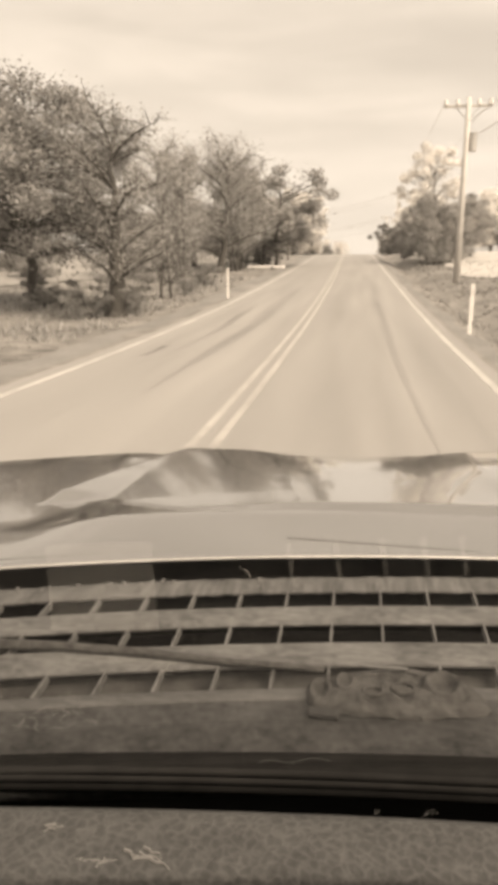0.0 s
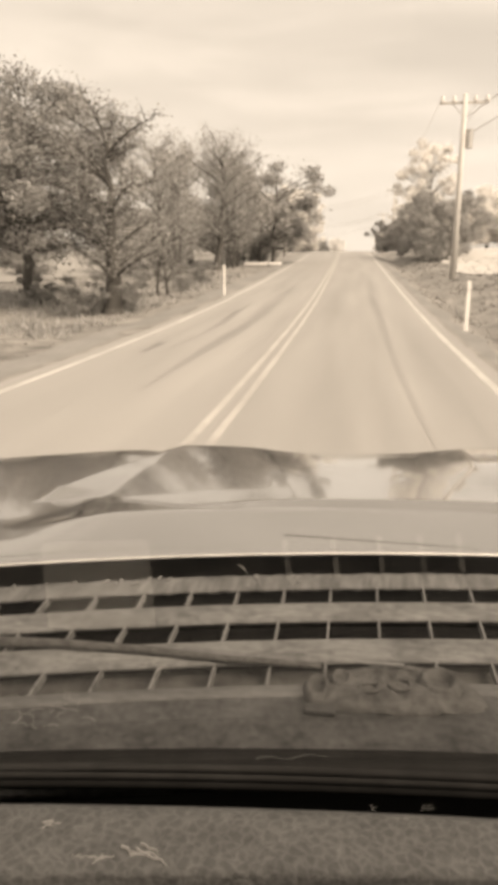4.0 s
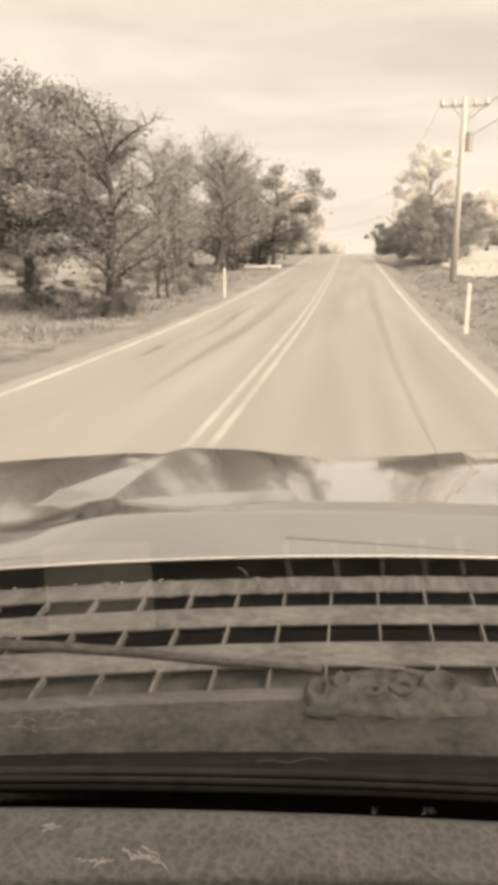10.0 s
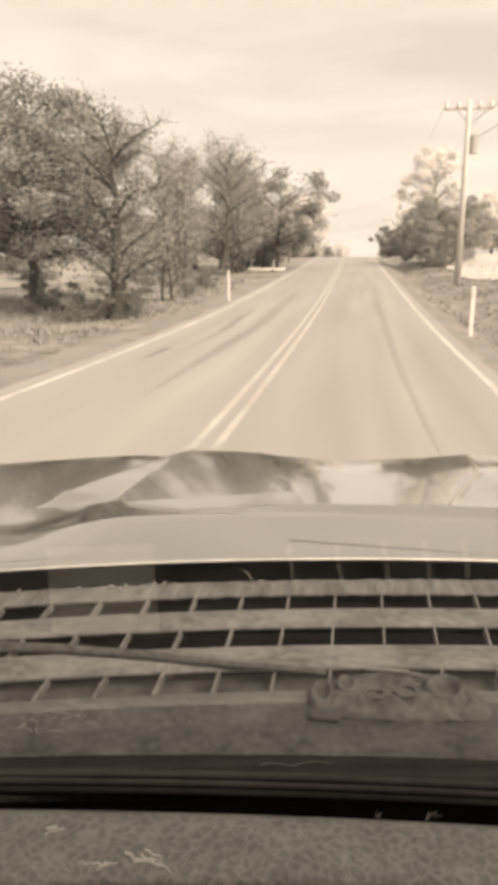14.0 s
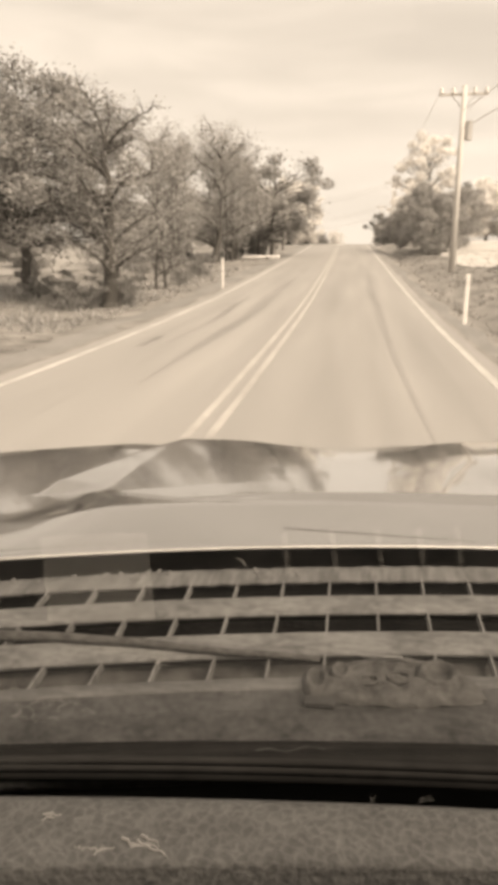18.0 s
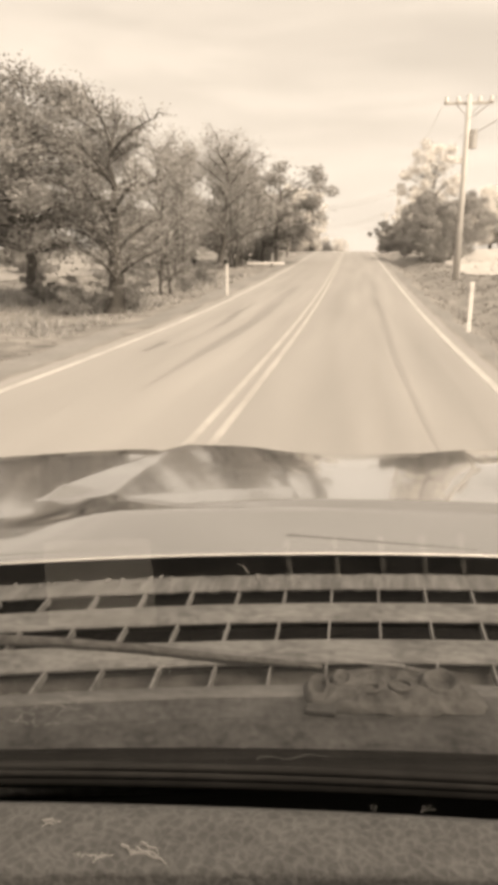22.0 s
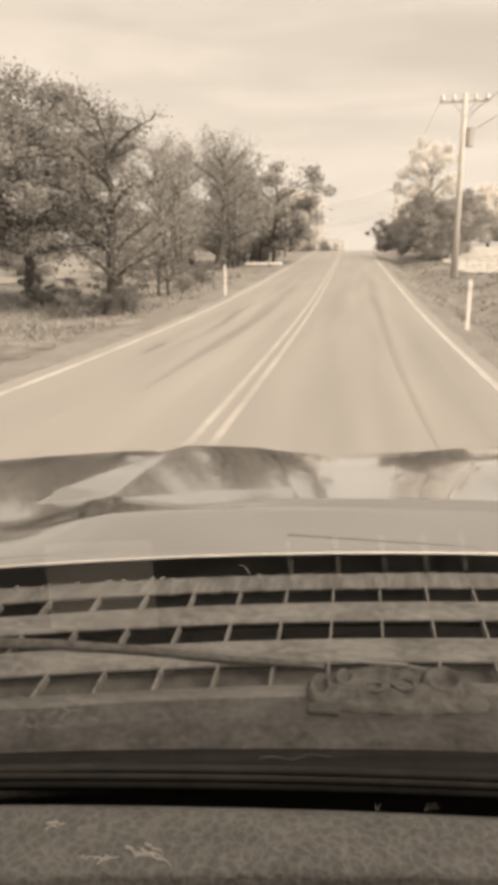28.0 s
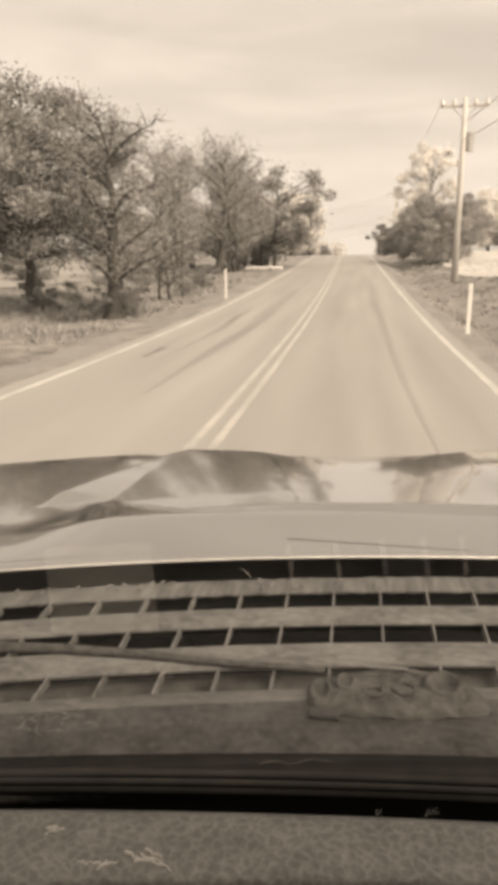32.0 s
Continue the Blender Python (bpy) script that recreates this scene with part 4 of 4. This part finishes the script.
# round the truck
place("willow", -11.0, 43.0, 0.84, 140, group=LEFT)
place("fork", -7.3, 40.5, 0.88, 200, group=LEFT)
place("light", -7.9, 47.5, 0.62, 60, group=LEFT)
for x, y, s, r in ((-7.6, 40.2, 0.36, 10), (-6.9, 41.0, 0.26, 80), (-10.4, 42.6, 0.4, 140), (-8.9, 46.0, 0.4, 200), (-7.4, 50.0, 0.3, 260), (-7.9, 55.0, 0.42, 320)):
    place("bush", x, y, s, r, group=LEFT)
for x, y, s, r in ((-13.5, 60, 0.5, 0), (-17.5, 57, 0.45, 70), (-21.5, 61, 0.55, 150), (-26, 60, 0.5, 220), (-12.5, 66, 0.5, 300)):
    place("hedge", x, y, s, r, group=LEFT)
place("bush", 6.6, 49.8, 0.32, 0, group=RIGHT)
place("bush", 7.6, 50.6, 0.26, 90, group=RIGHT)
# on the climb
D = 48
place("airy", -9.3, D + 19.9, 0.76, 20, group=LEFT)
place("airy", -12.5, D + 17.0, 0.72, 140, group=LEFT)
place("clump", -9.0, D + 22.4, 0.95, 0, group=LEFT)
place("clump", -8.6, D + 24.4, 0.9, 100, group=LEFT)
place("airy", -12.5, D + 26.0, 0.75, 250, group=LEFT)
place("clump", -9.5, D + 9, 0.8, 40, group=LEFT)
place("dense", -6.9, D + 27.8, 0.95, 30, group=LEFT)
place("bush", -8.9, D + 29.0, 1.0, 0, group=LEFT)
place("bush", -7.4, D + 29.6, 0.85, 70, group=LEFT)
place("bare", -7.1, D + 44.6, 0.9, 0, group=LEFT)
place("hedge", 7.2, D + 31.5, 0.95, 0, group=RIGHT)
place("hedge", 6.6, D + 36.0, 0.9, 80, group=RIGHT)
place("hedge", 8.8, D + 41.0, 1.0, 140, group=RIGHT)
place("bush", 6.2, D + 29.0, 0.7, 30, group=RIGHT)
place("hedge", 4.9, D + 76.0, 0.8, 200, group=RIGHT)
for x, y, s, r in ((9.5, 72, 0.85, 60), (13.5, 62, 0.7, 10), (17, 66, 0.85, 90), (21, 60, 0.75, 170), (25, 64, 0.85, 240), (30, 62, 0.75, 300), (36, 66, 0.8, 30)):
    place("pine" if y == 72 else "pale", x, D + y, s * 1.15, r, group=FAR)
# beyond the crest
for x, y, s, r in ((-9.5, 122, 0.95, 0), (-14, 126, 1.05, 80), (-19, 121, 0.95, 150), (-25, 124, 0.85, 200), (-31, 128, 0.8, 270), (12, 118, 0.9, 40), (14, 128, 1.0, 110), (11, 140, 0.85, 190), (13, 104, 0.75, 250)):
    place("pine", x, D + y, s, r, group=FAR)
for x, y, s, r in ((8.5, 96, 0.9, 20), (9, 103, 1.0, 120), (9.5, 111, 1.0, 220)):
    place("hedge", x, D + y, s, r, group=FAR)
for x, y, s, r in ((-13, 156, 0.85, 0), (-19, 160, 0.9, 90), (-9, 175, 0.6, 160), (-24, 190, 0.8, 30)):
    place("round", x, D + y, s, r, group=FAR)
for x, y, s, r in ((-13, 205, 0.6, 10), (-7, 215, 0.6, 60), (-18, 225, 0.7, 120), (-6, 260, 0.7, 180), (12, 190, 0.7, 240), (10, 215, 0.8, 300)):
    place("pine", x, D + y, s, r, group=FAR)
for x, y, s in ((-15, 70, 0.9), (-19, 74, 1.05), (-24, 72, 0.85)):
    place("cone", x, D + y, s, x * 40, group="pointed conifers")
for x, y, s, r in ((-24, 58, 0.5, 0), (-30, 66, 0.55, 80), (-38, 60, 0.5, 160), (-46, 70, 0.6, 240), (-34, 85, 0.6, 30), (-52, 80, 0.6, 100)):
    place("pine", x, y, s, r, group=FAR)
# along the road behind the truck, as it was driven
for key, x, y, s, r in (("pine", -13, -225, 0.9, 0), ("pine", -11, -210, 1.0, 90), ("bush", -9, -238, 1.0, 0), ("bush", -8, -222, 1.1, 40), ("cone", -10, -196, 1.4, 0), ("round", -11, -180, 0.8, 0),
                        ("round", -13, -192, 0.8, 60), ("round", -12, -170, 0.75, 130), ("airy", -10, -205, 0.7, 30), ("round", -10, -130, 1.05, 200), ("round", -9, -118, 0.95, 250), ("airy", -11, -126, 1.1, 0),
                        ("airy", -10, -108, 1.1, 70), ("airy", -12, -98, 1.15, 140), ("airy", -10, -90, 1.0, 210), ("clump", -9, -84, 1.1, 10), ("airy", -11, -76, 0.9, 300), ("round", -12, -70, 0.8, 20),
                        ("hedge", 7.5, -100, 1.05, 0), ("hedge", 8, -92, 1.1, 90), ("pine", 11, -150, 0.8, 0),
                        ("pine", 12, -140, 0.85, 100), ("pine", 12, -236, 1.0, 40), ("hedge", 9, -225, 0.9, 30), ("airy", -14, -58, 0.9, 80), ("airy", -15, -50, 0.8, 150)):
    place(key, x, D + y, s, r, group=LEFT if x < 0 else RIGHT)


def earth_mound(x, y):
    ob = thing("earth_mound", (x, y, land_z(x, y)), "dark weed-grown earth mound at the field's edge", "mound")

    def heap(u, v):
        a, r = 2 * math.pi * u, v
        f = 1 + 0.25 * noise.noise(Vector((math.cos(a) * 1.4, math.sin(a) * 1.4, 3.0)))
        px, py = 3.6 * r * f * math.cos(a), 3.0 * r * f * math.sin(a)
        h = 0.95 * (1 - r * r) ** 1.2 * (1 + 0.3 * noise.noise(Vector((px, py, 1.0))))
        return (px, py, land_z(x + px, y + py) - land_z(x, y) + h - 0.06)

    part("heap", sheet(heap, 48, 14), SOIL, ob, smooth=True)


earth_mound(13.6, 60.0)


# ---- poles and wires ----


def utility_pole(x, y, height, pale=True, arms=1, lamp=False, turn=0.0):
    x += road_x(y)
    z = land_z(x, y)
    ob = thing("utility_pole", (x, y, z), ("pale weathered" if pale else "dark creosoted") + " wooden utility pole with crossarm", "utility pole", "utility poles", turn)
    wood = POLE_WOOD if pale else POLE_DARK
    part("pole_shaft", tubes([([Vector((0, 0, -0.4)), Vector((0, 0, height * 0.5)), Vector((0, 0, height))], 0.17, 0.11)], 12, True), wood, ob, smooth=True)
    for a in range(arms):
        h = height - 0.35 - 0.9 * a
        arm = part("crossarm", box((2.3, 0.1, 0.13), (0, 0.14, h), 0.012), wood, ob)
        for s in (-1.05, -0.5, 0.5, 1.05):
            part("insulator", rod((s, 0.14, h + 0.06), (s, 0.14, h + 0.30), 0.12, 0.08, 8), PORCELAIN, arm)
        for s in (-1, 1):
            part("arm_brace", rod((s * 0.6, 0.16, h), (0, 0.16, h - 0.65), 0.018, sides=6), STEEL, arm)
    can = part("transformer", rod((0.32, 0.1, height - 2.4), (0.32, 0.1, height - 1.55), 0.2, sides=16), STEEL, ob, "grey transformer can") if arms and pale else None
    if lamp:
        part("lamp_arm", tubes([([Vector((0, 0, height - 2.2)), Vector((-0.7, 0, height - 1.9)), Vector((-1.4, 0, height - 1.95))], 0.035, 0.03)], 8, True), STEEL, ob)
    return (x, y, z + height)


def sagging(a, b, sag, r=0.012, n=16, name="overhead_wire"):
    a, b = Vector(a), Vector(b)
    ob = thing(name, a, "thin overhead wire sagging between utility poles", "wire", "overhead wires")
    pts = [a.lerp(b, i / n) - a - Vector((0, 0, 4 * sag * (i / n) * (1 - i / n))) for i in range(n + 1)]
    part("strand", tubes([(pts, r, r)], 5, True), WIRE, ob)


line = [utility_pole(5.0 if y < 100 else 6.2, y, h, pale, 1) for y, h, pale in ((-214, 9.5, True), (-157, 9.5, True), (-102, 9.5, True), (-40, 9.5, False), (14, 9.8, False), (57, 8.6, True), (133, 9.6, True), (176, 9.6, True), (198, 9.5, False))]
for p, q in zip(line, line[1:]):
    if p is line[4]:
        for h in (0.7, 1.5):
            sagging((p[0], p[1], p[2] - 3.6 - h), (q[0], q[1], q[2] - 0.4 - h), 0.25, 0.02)
        continue
    for dx in (-1.05, 1.05):
        sagging((p[0] + dx, p[1] + 0.14, p[2] - 0.06), (q[0] + dx, q[1] + 0.14, q[2] - 0.06), 0.9)
cross = utility_pole(-9.5, 198, 8.5, False, 0)
for h in (0.1, 0.7, 2.2):
    sagging((line[7][0], line[7][1], line[7][2] - h), (cross[0], cross[1], cross[2] - h), 0.5, 0.025)
far_pole = utility_pole(-12.0, 148, 8.0, True, 0)
for h in (0.1, 0.7):
    sagging((line[6][0], line[6][1], line[6][2] - h), (far_pole[0], far_pole[1], far_pole[2] - h), 0.8, 0.02)


# ---- roadside things ----


def mailbox(x, y, turn, label, group="mailboxes"):
    x += road_x(y)
    ob = thing("mailbox", (x, y, land_z(x, y)), label, "mailbox", group, turn)
    part("post", box((0.1, 0.1, 1.25), (0, 0, 0.48), 0.01), WOOD, ob, "weathered square post")
    part("bracket", box((0.42, 0.12, 0.03), (0.16, 0, 1.115), 0.005), WOOD, ob)
    bm = bmesh.new()
    ring = [(-0.09, 0), (0.09, 0), (0.09, 0.12), (0.075, 0.165), (0.04, 0.2), (0, 0.21), (-0.04, 0.2), (-0.075, 0.165), (-0.09, 0.12)]
    a = [bm.verts.new((-0.06, u, 1.13 + v)) for u, v in ring]
    b = [bm.verts.new((0.46, u, 1.13 + v)) for u, v in ring]
    bm.faces.new(a), bm.faces.new(b[::-1])
    for i in range(len(ring)):
        j = (i + 1) % len(ring)
        bm.faces.new((a[i], b[i], b[j], a[j]))
    shell = part("letter_box", bm, BLACK_TIN, ob, "black tin box")
    part("box_door", box((0.015, 0.17, 0.18), (0.47, 0, 1.23), 0.004), BLACK_TIN, shell)
    part("flag", box((0.12, 0.012, 0.05), (0.3, 0.1, 1.36), 0.003), STEEL, shell)


def marker_post(x, y):
    x += road_x(y)
    ob = thing("marker_post", (x, y, land_z(x, y)), "white flexible roadside marker post", "marker post", "marker posts")
    part("post", box((0.09, 0.03, 1.3), (0, 0, 0.5), 0.01), WHITE, ob)
    part("reflector", box((0.07, 0.008, 0.12), (0, -0.019, 0.98), 0.002), SIGN_FACE, ob, "pale reflector")


mailbox(-5.75, 73.7, 0, "black tin mailbox on a weathered post by the drive")
mailbox(-6.0, -30, 0, "black tin mailbox on a weathered post under the trees")
mailbox(-6.2, 4, 0, "black tin mailbox on a leaning post")
mailbox(-5.9, 174, 0, "black tin mailbox beside a board screen")
for x, y in ((-5.0, 47.0), (2.6, 36.5)):
    marker_post(x, y)


def culvert():
    ob = thing("culvert_pipe", (-6.8 + road_x(73.2), 73.2, land_z(-6.8 + road_x(73.2), 73.2) + 0.1), "pale concrete culvert pipe under the grassy drive", "culvert")
    bm = bmesh.new()
    prof = [(0.17, -1.4), (0.17, 1.4), (0.12, 1.4), (0.12, -1.4)]
    n = 20
    rows = [[bm.verts.new((h, r * math.cos(2 * math.pi * i / n), r * math.sin(2 * math.pi * i / n))) for r, h in prof] for i in range(n)]
    for i in range(n):
        for j in range(4):
            bm.faces.new((rows[i][j], rows[i][(j + 1) % 4], rows[(i + 1) % n][(j + 1) % 4], rows[(i + 1) % n][j]))
    part("pipe", bm, CONCRETE, ob, smooth=False)
    part("pipe_collar", rod((1.32, 0, 0), (1.42, 0, 0), 0.2, sides=20), WHITE, ob, "whitened pipe end")
    # solid near-black disc; the opening's shade is only its colour
    part("drain_hole", rod((0.5, -0.165, -0.02), (0.5, -0.185, -0.02), 0.09, sides=14), DARK_HOLE, ob, "near-black disc standing in for an opening's shade")


culvert()


def wire_fence(pts, label, spacing=2.6, height=1.15, wood=True, rails=3):
    pts = [(x + road_x(y), y) for x, y in pts]
    ob = thing("fence", (pts[0][0], pts[0][1], land_z(*pts[0])), label, "fence", "fences")
    base = land_z(*pts[0])
    prev = None
    for (ax, ay), (bx, by) in zip(pts, pts[1:]):
        length = math.hypot(bx - ax, by - ay)
        k = max(1, round(length / spacing))
        for i in range(k + 1):
            x, y = ax + (bx - ax) * i / k, ay + (by - ay) * i / k
            p = Vector((x - pts[0][0], y - pts[0][1], land_z(x, y) - base))
            part("fence_post", rod(p + Vector((0, 0, -0.3)), p + Vector((0, 0, height)), 0.055 if wood else 0.025, sides=8), WOOD if wood else STEEL, ob)
            if prev is not None:
                for h in range(rails):
                    z = height * (h + 0.6) / rails
                    part("fence_wire", rod(prev + Vector((0, 0, z)), p + Vector((0, 0, z)), 0.006, sides=4), STEEL, ob)
            prev = p


wire_fence([(-12, 82), (-12, 110)], "thin wire fence on weathered posts along the field")
wire_fence([(-13, 132), (-13, 160)], "thin wire fence on weathered posts before the pines")
wire_fence([(-10, -210), (-10, -157)], "pale board and wire fence before the trees", 3.0)
wire_fence([(-9.5, -102), (-9.5, -64)], "chain fence on thin steel posts", 3.0, 1.3, False, 5)


def board_screen(x, y, length, height, label, dense=0.15):
    x += road_x(y)
    ob = thing("board_screen", (x, y, land_z(x, y)), label, "fence", "", 90)
    k = int(length / dense)
    me = mesh_of(*_box_mesh(dense * 0.94, 0.025, height))
    me.materials.append(WOOD)
    for i in range(k):
        b = part("board", me, None, ob)
        b.matrix_basis = pose((i + 0.5) * dense, 0, height / 2)
    for z in (height * 0.2, height * 0.85):
        part("rail", box((length, 0.05, 0.09), (length / 2, 0.04, z), 0.004), WOOD, ob)


def _box_mesh(a, b, c):
    v = [(x * a / 2, y * b / 2, z * c / 2) for x in (-1, 1) for y in (-1, 1) for z in (-1, 1)]
    return v, [(0, 1, 3, 2), (4, 6, 7, 5), (0, 4, 5, 1), (2, 3, 7, 6), (0, 2, 6, 4), (1, 5, 7, 3)]


board_screen(-9.0, -130, 18, 1.7, "dark weathered board fence before dense trees")
board_screen(-9.5, 172, 6, 1.0, "low weathered board screen at a driveway")


def house(x, y, turn, w, d, h, roof_h, wall_mat, label):
    x += road_x(y)
    ob = thing("house", (x, y, land_z(x, y) - 0.1), label, "house", "houses", turn)
    wall = part("wall", box((w, d, h + 0.2), (0, 0, h / 2), 0.01), wall_mat, ob)
    bm = bmesh.new()
    e = 0.4
    pts = [(-w / 2 - e, -d / 2 - e, h), (w / 2 + e, -d / 2 - e, h), (w / 2 + e, d / 2 + e, h), (-w / 2 - e, d / 2 + e, h), (-w / 2 - e, 0, h + roof_h), (w / 2 + e, 0, h + roof_h)]
    v = [bm.verts.new(p) for p in pts]
    for f in ((0, 1, 5, 4), (2, 3, 4, 5), (0, 4, 3), (1, 2, 5), (3, 2, 1, 0)):
        bm.faces.new([v[i] for i in f])
    part("roof", bm, ROOFING, ob, "dark shingle gable roof")
    for i in range(3):
        px = -w / 2 + w * (i + 0.5) / 3
        if i == 1:
            part("door", box((0.95, 0.06, 2.05), (px, -d / 2 - 0.02, 1.1), 0.01), WHITE, ob, "white entrance door")
        else:
            win = part("window", box((1.3, 0.08, 1.2), (px, -d / 2 - 0.01, 1.55), 0.01), WHITE, ob)
            part("pane", box((1.1, 0.02, 1.0), (px, -d / 2 - 0.06, 1.55), 0.004), WINDOW_DARK, win)
    for s in (-1, 1):
        win = part("window", box((0.08, 1.1, 1.1), (s * (w / 2 + 0.01), 0, 1.55), 0.01), WHITE, ob)
        part("pane", box((0.02, 0.9, 0.9), (s * (w / 2 + 0.06), 0, 1.55), 0.004), WINDOW_DARK, win)
    part("chimney", box((0.6, 0.6, 1.4), (w * 0.25, 0.3, h + roof_h * 0.8), 0.02), BRICK, ob)


house(-27, 110, 90, 11, 8, 2.7, 2.4, WHITE, "low white house with dark gable roof behind the field")
house(-25, 152, 90, 9, 7, 2.8, 3.6, WHITE, "white farmhouse with steep dark roof")
house(-20, 166, 60, 5, 4, 2.3, 1.3, WHITE, "small white shed beside the pines")
house(-40, -177, 90, 12, 8, 2.8, 2.2, BRICK, "low brick house behind the roadside trees")


def warning_sign(x, y):
    x += road_x(y)
    ob = thing("road_sign", (x, y, land_z(x, y)), "blank diamond warning sign on a steel post", "road sign")
    part("post", box((0.06, 0.06, 2.6), (0, 0, 1.0), 0.006), STEEL, ob)
    part("plate", box((0.75, 0.006, 0.75), (0, -0.04, 2.1), 0.002, (0, 45, 0)), SIGN_FACE, ob, "pale diamond plate")


warning_sign(-6.0, 220)


def parked_car(x, y, turn, paint, label):
    x += road_x(y)
    ob = thing("parked_car", (x, y, land_z(x, y)), label, "car", "parked cars", turn)
    body = part("body", box((1.75, 4.3, 0.6), (0, 0, 0.62), 0.12), paint, ob)
    bm = bmesh.new()
    low, top = [(-0.8, -1.7), (0.8, -1.7), (0.8, 0.9), (-0.8, 0.9)], [(-0.62, -1.2), (0.62, -1.2), (0.62, 0.2), (-0.62, 0.2)]
    a = [bm.verts.new((u, v, 0.9)) for u, v in low]
    t = [bm.verts.new((u, v, 1.42)) for u, v in top]
    bm.faces.new(t), bm.faces.new(a[::-1])
    for k in range(4):
        bm.faces.new((a[k], a[(k + 1) % 4], t[(k + 1) % 4], t[k]))
    cabin = part("cabin", bm, paint, ob)
    part("windscreen", box((1.3, 0.02, 0.5), (0, 0.58, 1.17), 0.004, (54, 0, 0)), WINDOW_DARK, cabin)
    part("rear_window", box((1.3, 0.02, 0.45), (0, -1.48, 1.17), 0.004, (-45, 0, 0)), WINDOW_DARK, cabin)
    for s in (-1, 1):
        part("side_window", box((0.02, 1.7, 0.34), (s * 0.725, -0.45, 1.16), 0.004, (0, -s * 19, 0)), WINDOW_DARK, cabin)
        part("headlight", box((0.34, 0.05, 0.14), (s * 0.62, 2.13, 0.72), 0.02), SIGN_FACE, ob, "clear headlight")
        part("tail_light", box((0.3, 0.05, 0.14), (s * 0.64, -2.13, 0.74), 0.02), BRICK, ob, "dull tail light")
        for v in (1.3, -1.3):
            wheel = part("wheel", rod((s * 0.72, v, 0.32), (s * 0.92, v, 0.32), 0.06, sides=12), STEEL, ob)
            part("tyre", rod((s * 0.71, v, 0.32), (s * 0.9, v, 0.32), 0.32, sides=24), RUBBER, wheel, "black tyre")
            part("rim", rod((s * 0.72, v, 0.32), (s * 0.915, v, 0.32), 0.19, sides=18), STEEL, wheel)


parked_car(11.5, -150, 70, WHITE, "white car parked on the gravel beside a shed")
parked_car(13.0, -142, 60, PAINT, "silver car parked beside the white one")
parked_car(-14.0, 172, 100, BLACK_TIN, "black car parked under the pines")


def field_gate(x, y):
    x += road_x(y)
    ob = thing("field_gate", (x, y, land_z(x, y)), "closed pale board gate between two thick posts", "gate", "", 90)
    for s in (0, 3.2):
        part("gate_post", box((0.2, 0.2, 1.7), (s, 0, 0.65), 0.02), WHITE, ob, "thick white post")
    for k in range(4):
        part("gate_board", box((2.9, 0.04, 0.12), (1.6, 0, 0.3 + 0.28 * k), 0.006), WOOD, ob)
    part("gate_brace", box((3.0, 0.03, 0.1), (1.6, 0.04, 0.72), 0.006, (0, 16, 0)), WOOD, ob)


field_gate(-9.5, -62)


# ---- grass and weeds ----


def tufts(name, label, count, region, hmin, hmax, seed, mat, width=0.012):
    npr = np.random.RandomState(seed)
    verts, faces = [], []
    k = 0
    while k < count:
        x, y = npr.uniform(region[0], region[1]), region[2] + (region[3] - region[2]) * npr.uniform(0, 1) ** 1.5
        if noise.noise(Vector((x * 0.5, y * 0.3, seed))) + npr.uniform(-0.5, 0.5) < -0.15:
            k += 1
            continue
        z = land_z(x, y) - 0.02
        for _ in range(4):
            h = npr.uniform(hmin, hmax)
            a = npr.uniform(0, 6.28)
            dx, dy = math.cos(a), math.sin(a)
            bx, by = x + npr.normal(0, 0.06), y + npr.normal(0, 0.06)
            w = width * (1 + (y - STAND) * 0.02)
            n = len(verts)
            lx, ly = npr.normal(0, 0.35) * h, npr.normal(0, 0.35) * h
            verts += [(bx - dx * w, by - dy * w, z), (bx + dx * w, by + dy * w, z), (bx + lx * 0.4 + dx * w * 0.7, by + ly * 0.4 + dy * w * 0.7, z + h * 0.6), (bx + lx, by + ly, z + h)]
            faces.append((n, n + 1, n + 2, n + 3))
        k += 1
    tagged(part(name, (verts, faces), mat), label, "grass", kind="stuff")


tufts("grass", "short dry grass on the verge by the asphalt", 5000, (-16, -5.7, 26, 80), 0.03, 0.10, 1, BLADE)
tufts("grass", "short dry grass in the ditch and on the bank", 3500, (2.75, 13, 28, 80), 0.04, 0.18, 2, BLADE)
tufts("weeds", "taller weeds round the tree trunks", 900, (-13, -6.2, 34, 62), 0.1, 0.3, 3, LEAF_MID, 0.02)
tufts("weeds", "taller weeds along the ditch", 90, (3.2, 5.5, 30, 60), 0.1, 0.3, 4, LEAF_MID, 0.02)


def puddle(x, y, rx, ry, seed):
    k = 28
    z = min(land_z(x + dx, y + dy) for dx in (-rx, 0, rx) for dy in (-ry, 0, ry)) + 0.07
    rim = []
    for i in range(k):
        a = 2 * math.pi * i / k
        f = 1 + 0.35 * noise.noise(Vector((math.cos(a) * 1.5 + seed, math.sin(a) * 1.5, 0.3)))
        rim.append((x + rx * f * math.cos(a), y + ry * f * math.sin(a), z))
    low = [(px, py, z - 0.3) for px, py, _ in rim]
    faces = [tuple(range(k))] + [(i, i + k, (i + 1) % k + k, (i + 1) % k) for i in range(k)]
    tagged(part("water", (rim + low, faces), WATER), "still shallow water standing in the field", "water", kind="structure")


WATER = material("still_water", grey(0.03), 0.04, vary=0.1, bump=0)
puddle(-11.5, 8.5, 3.6, 4.2, 9)
puddle(-13.2, 30.8, 1.2, 0.8, 5)
for o in bpy.data.objects:
    if "placed" in o:
        del o["placed"]
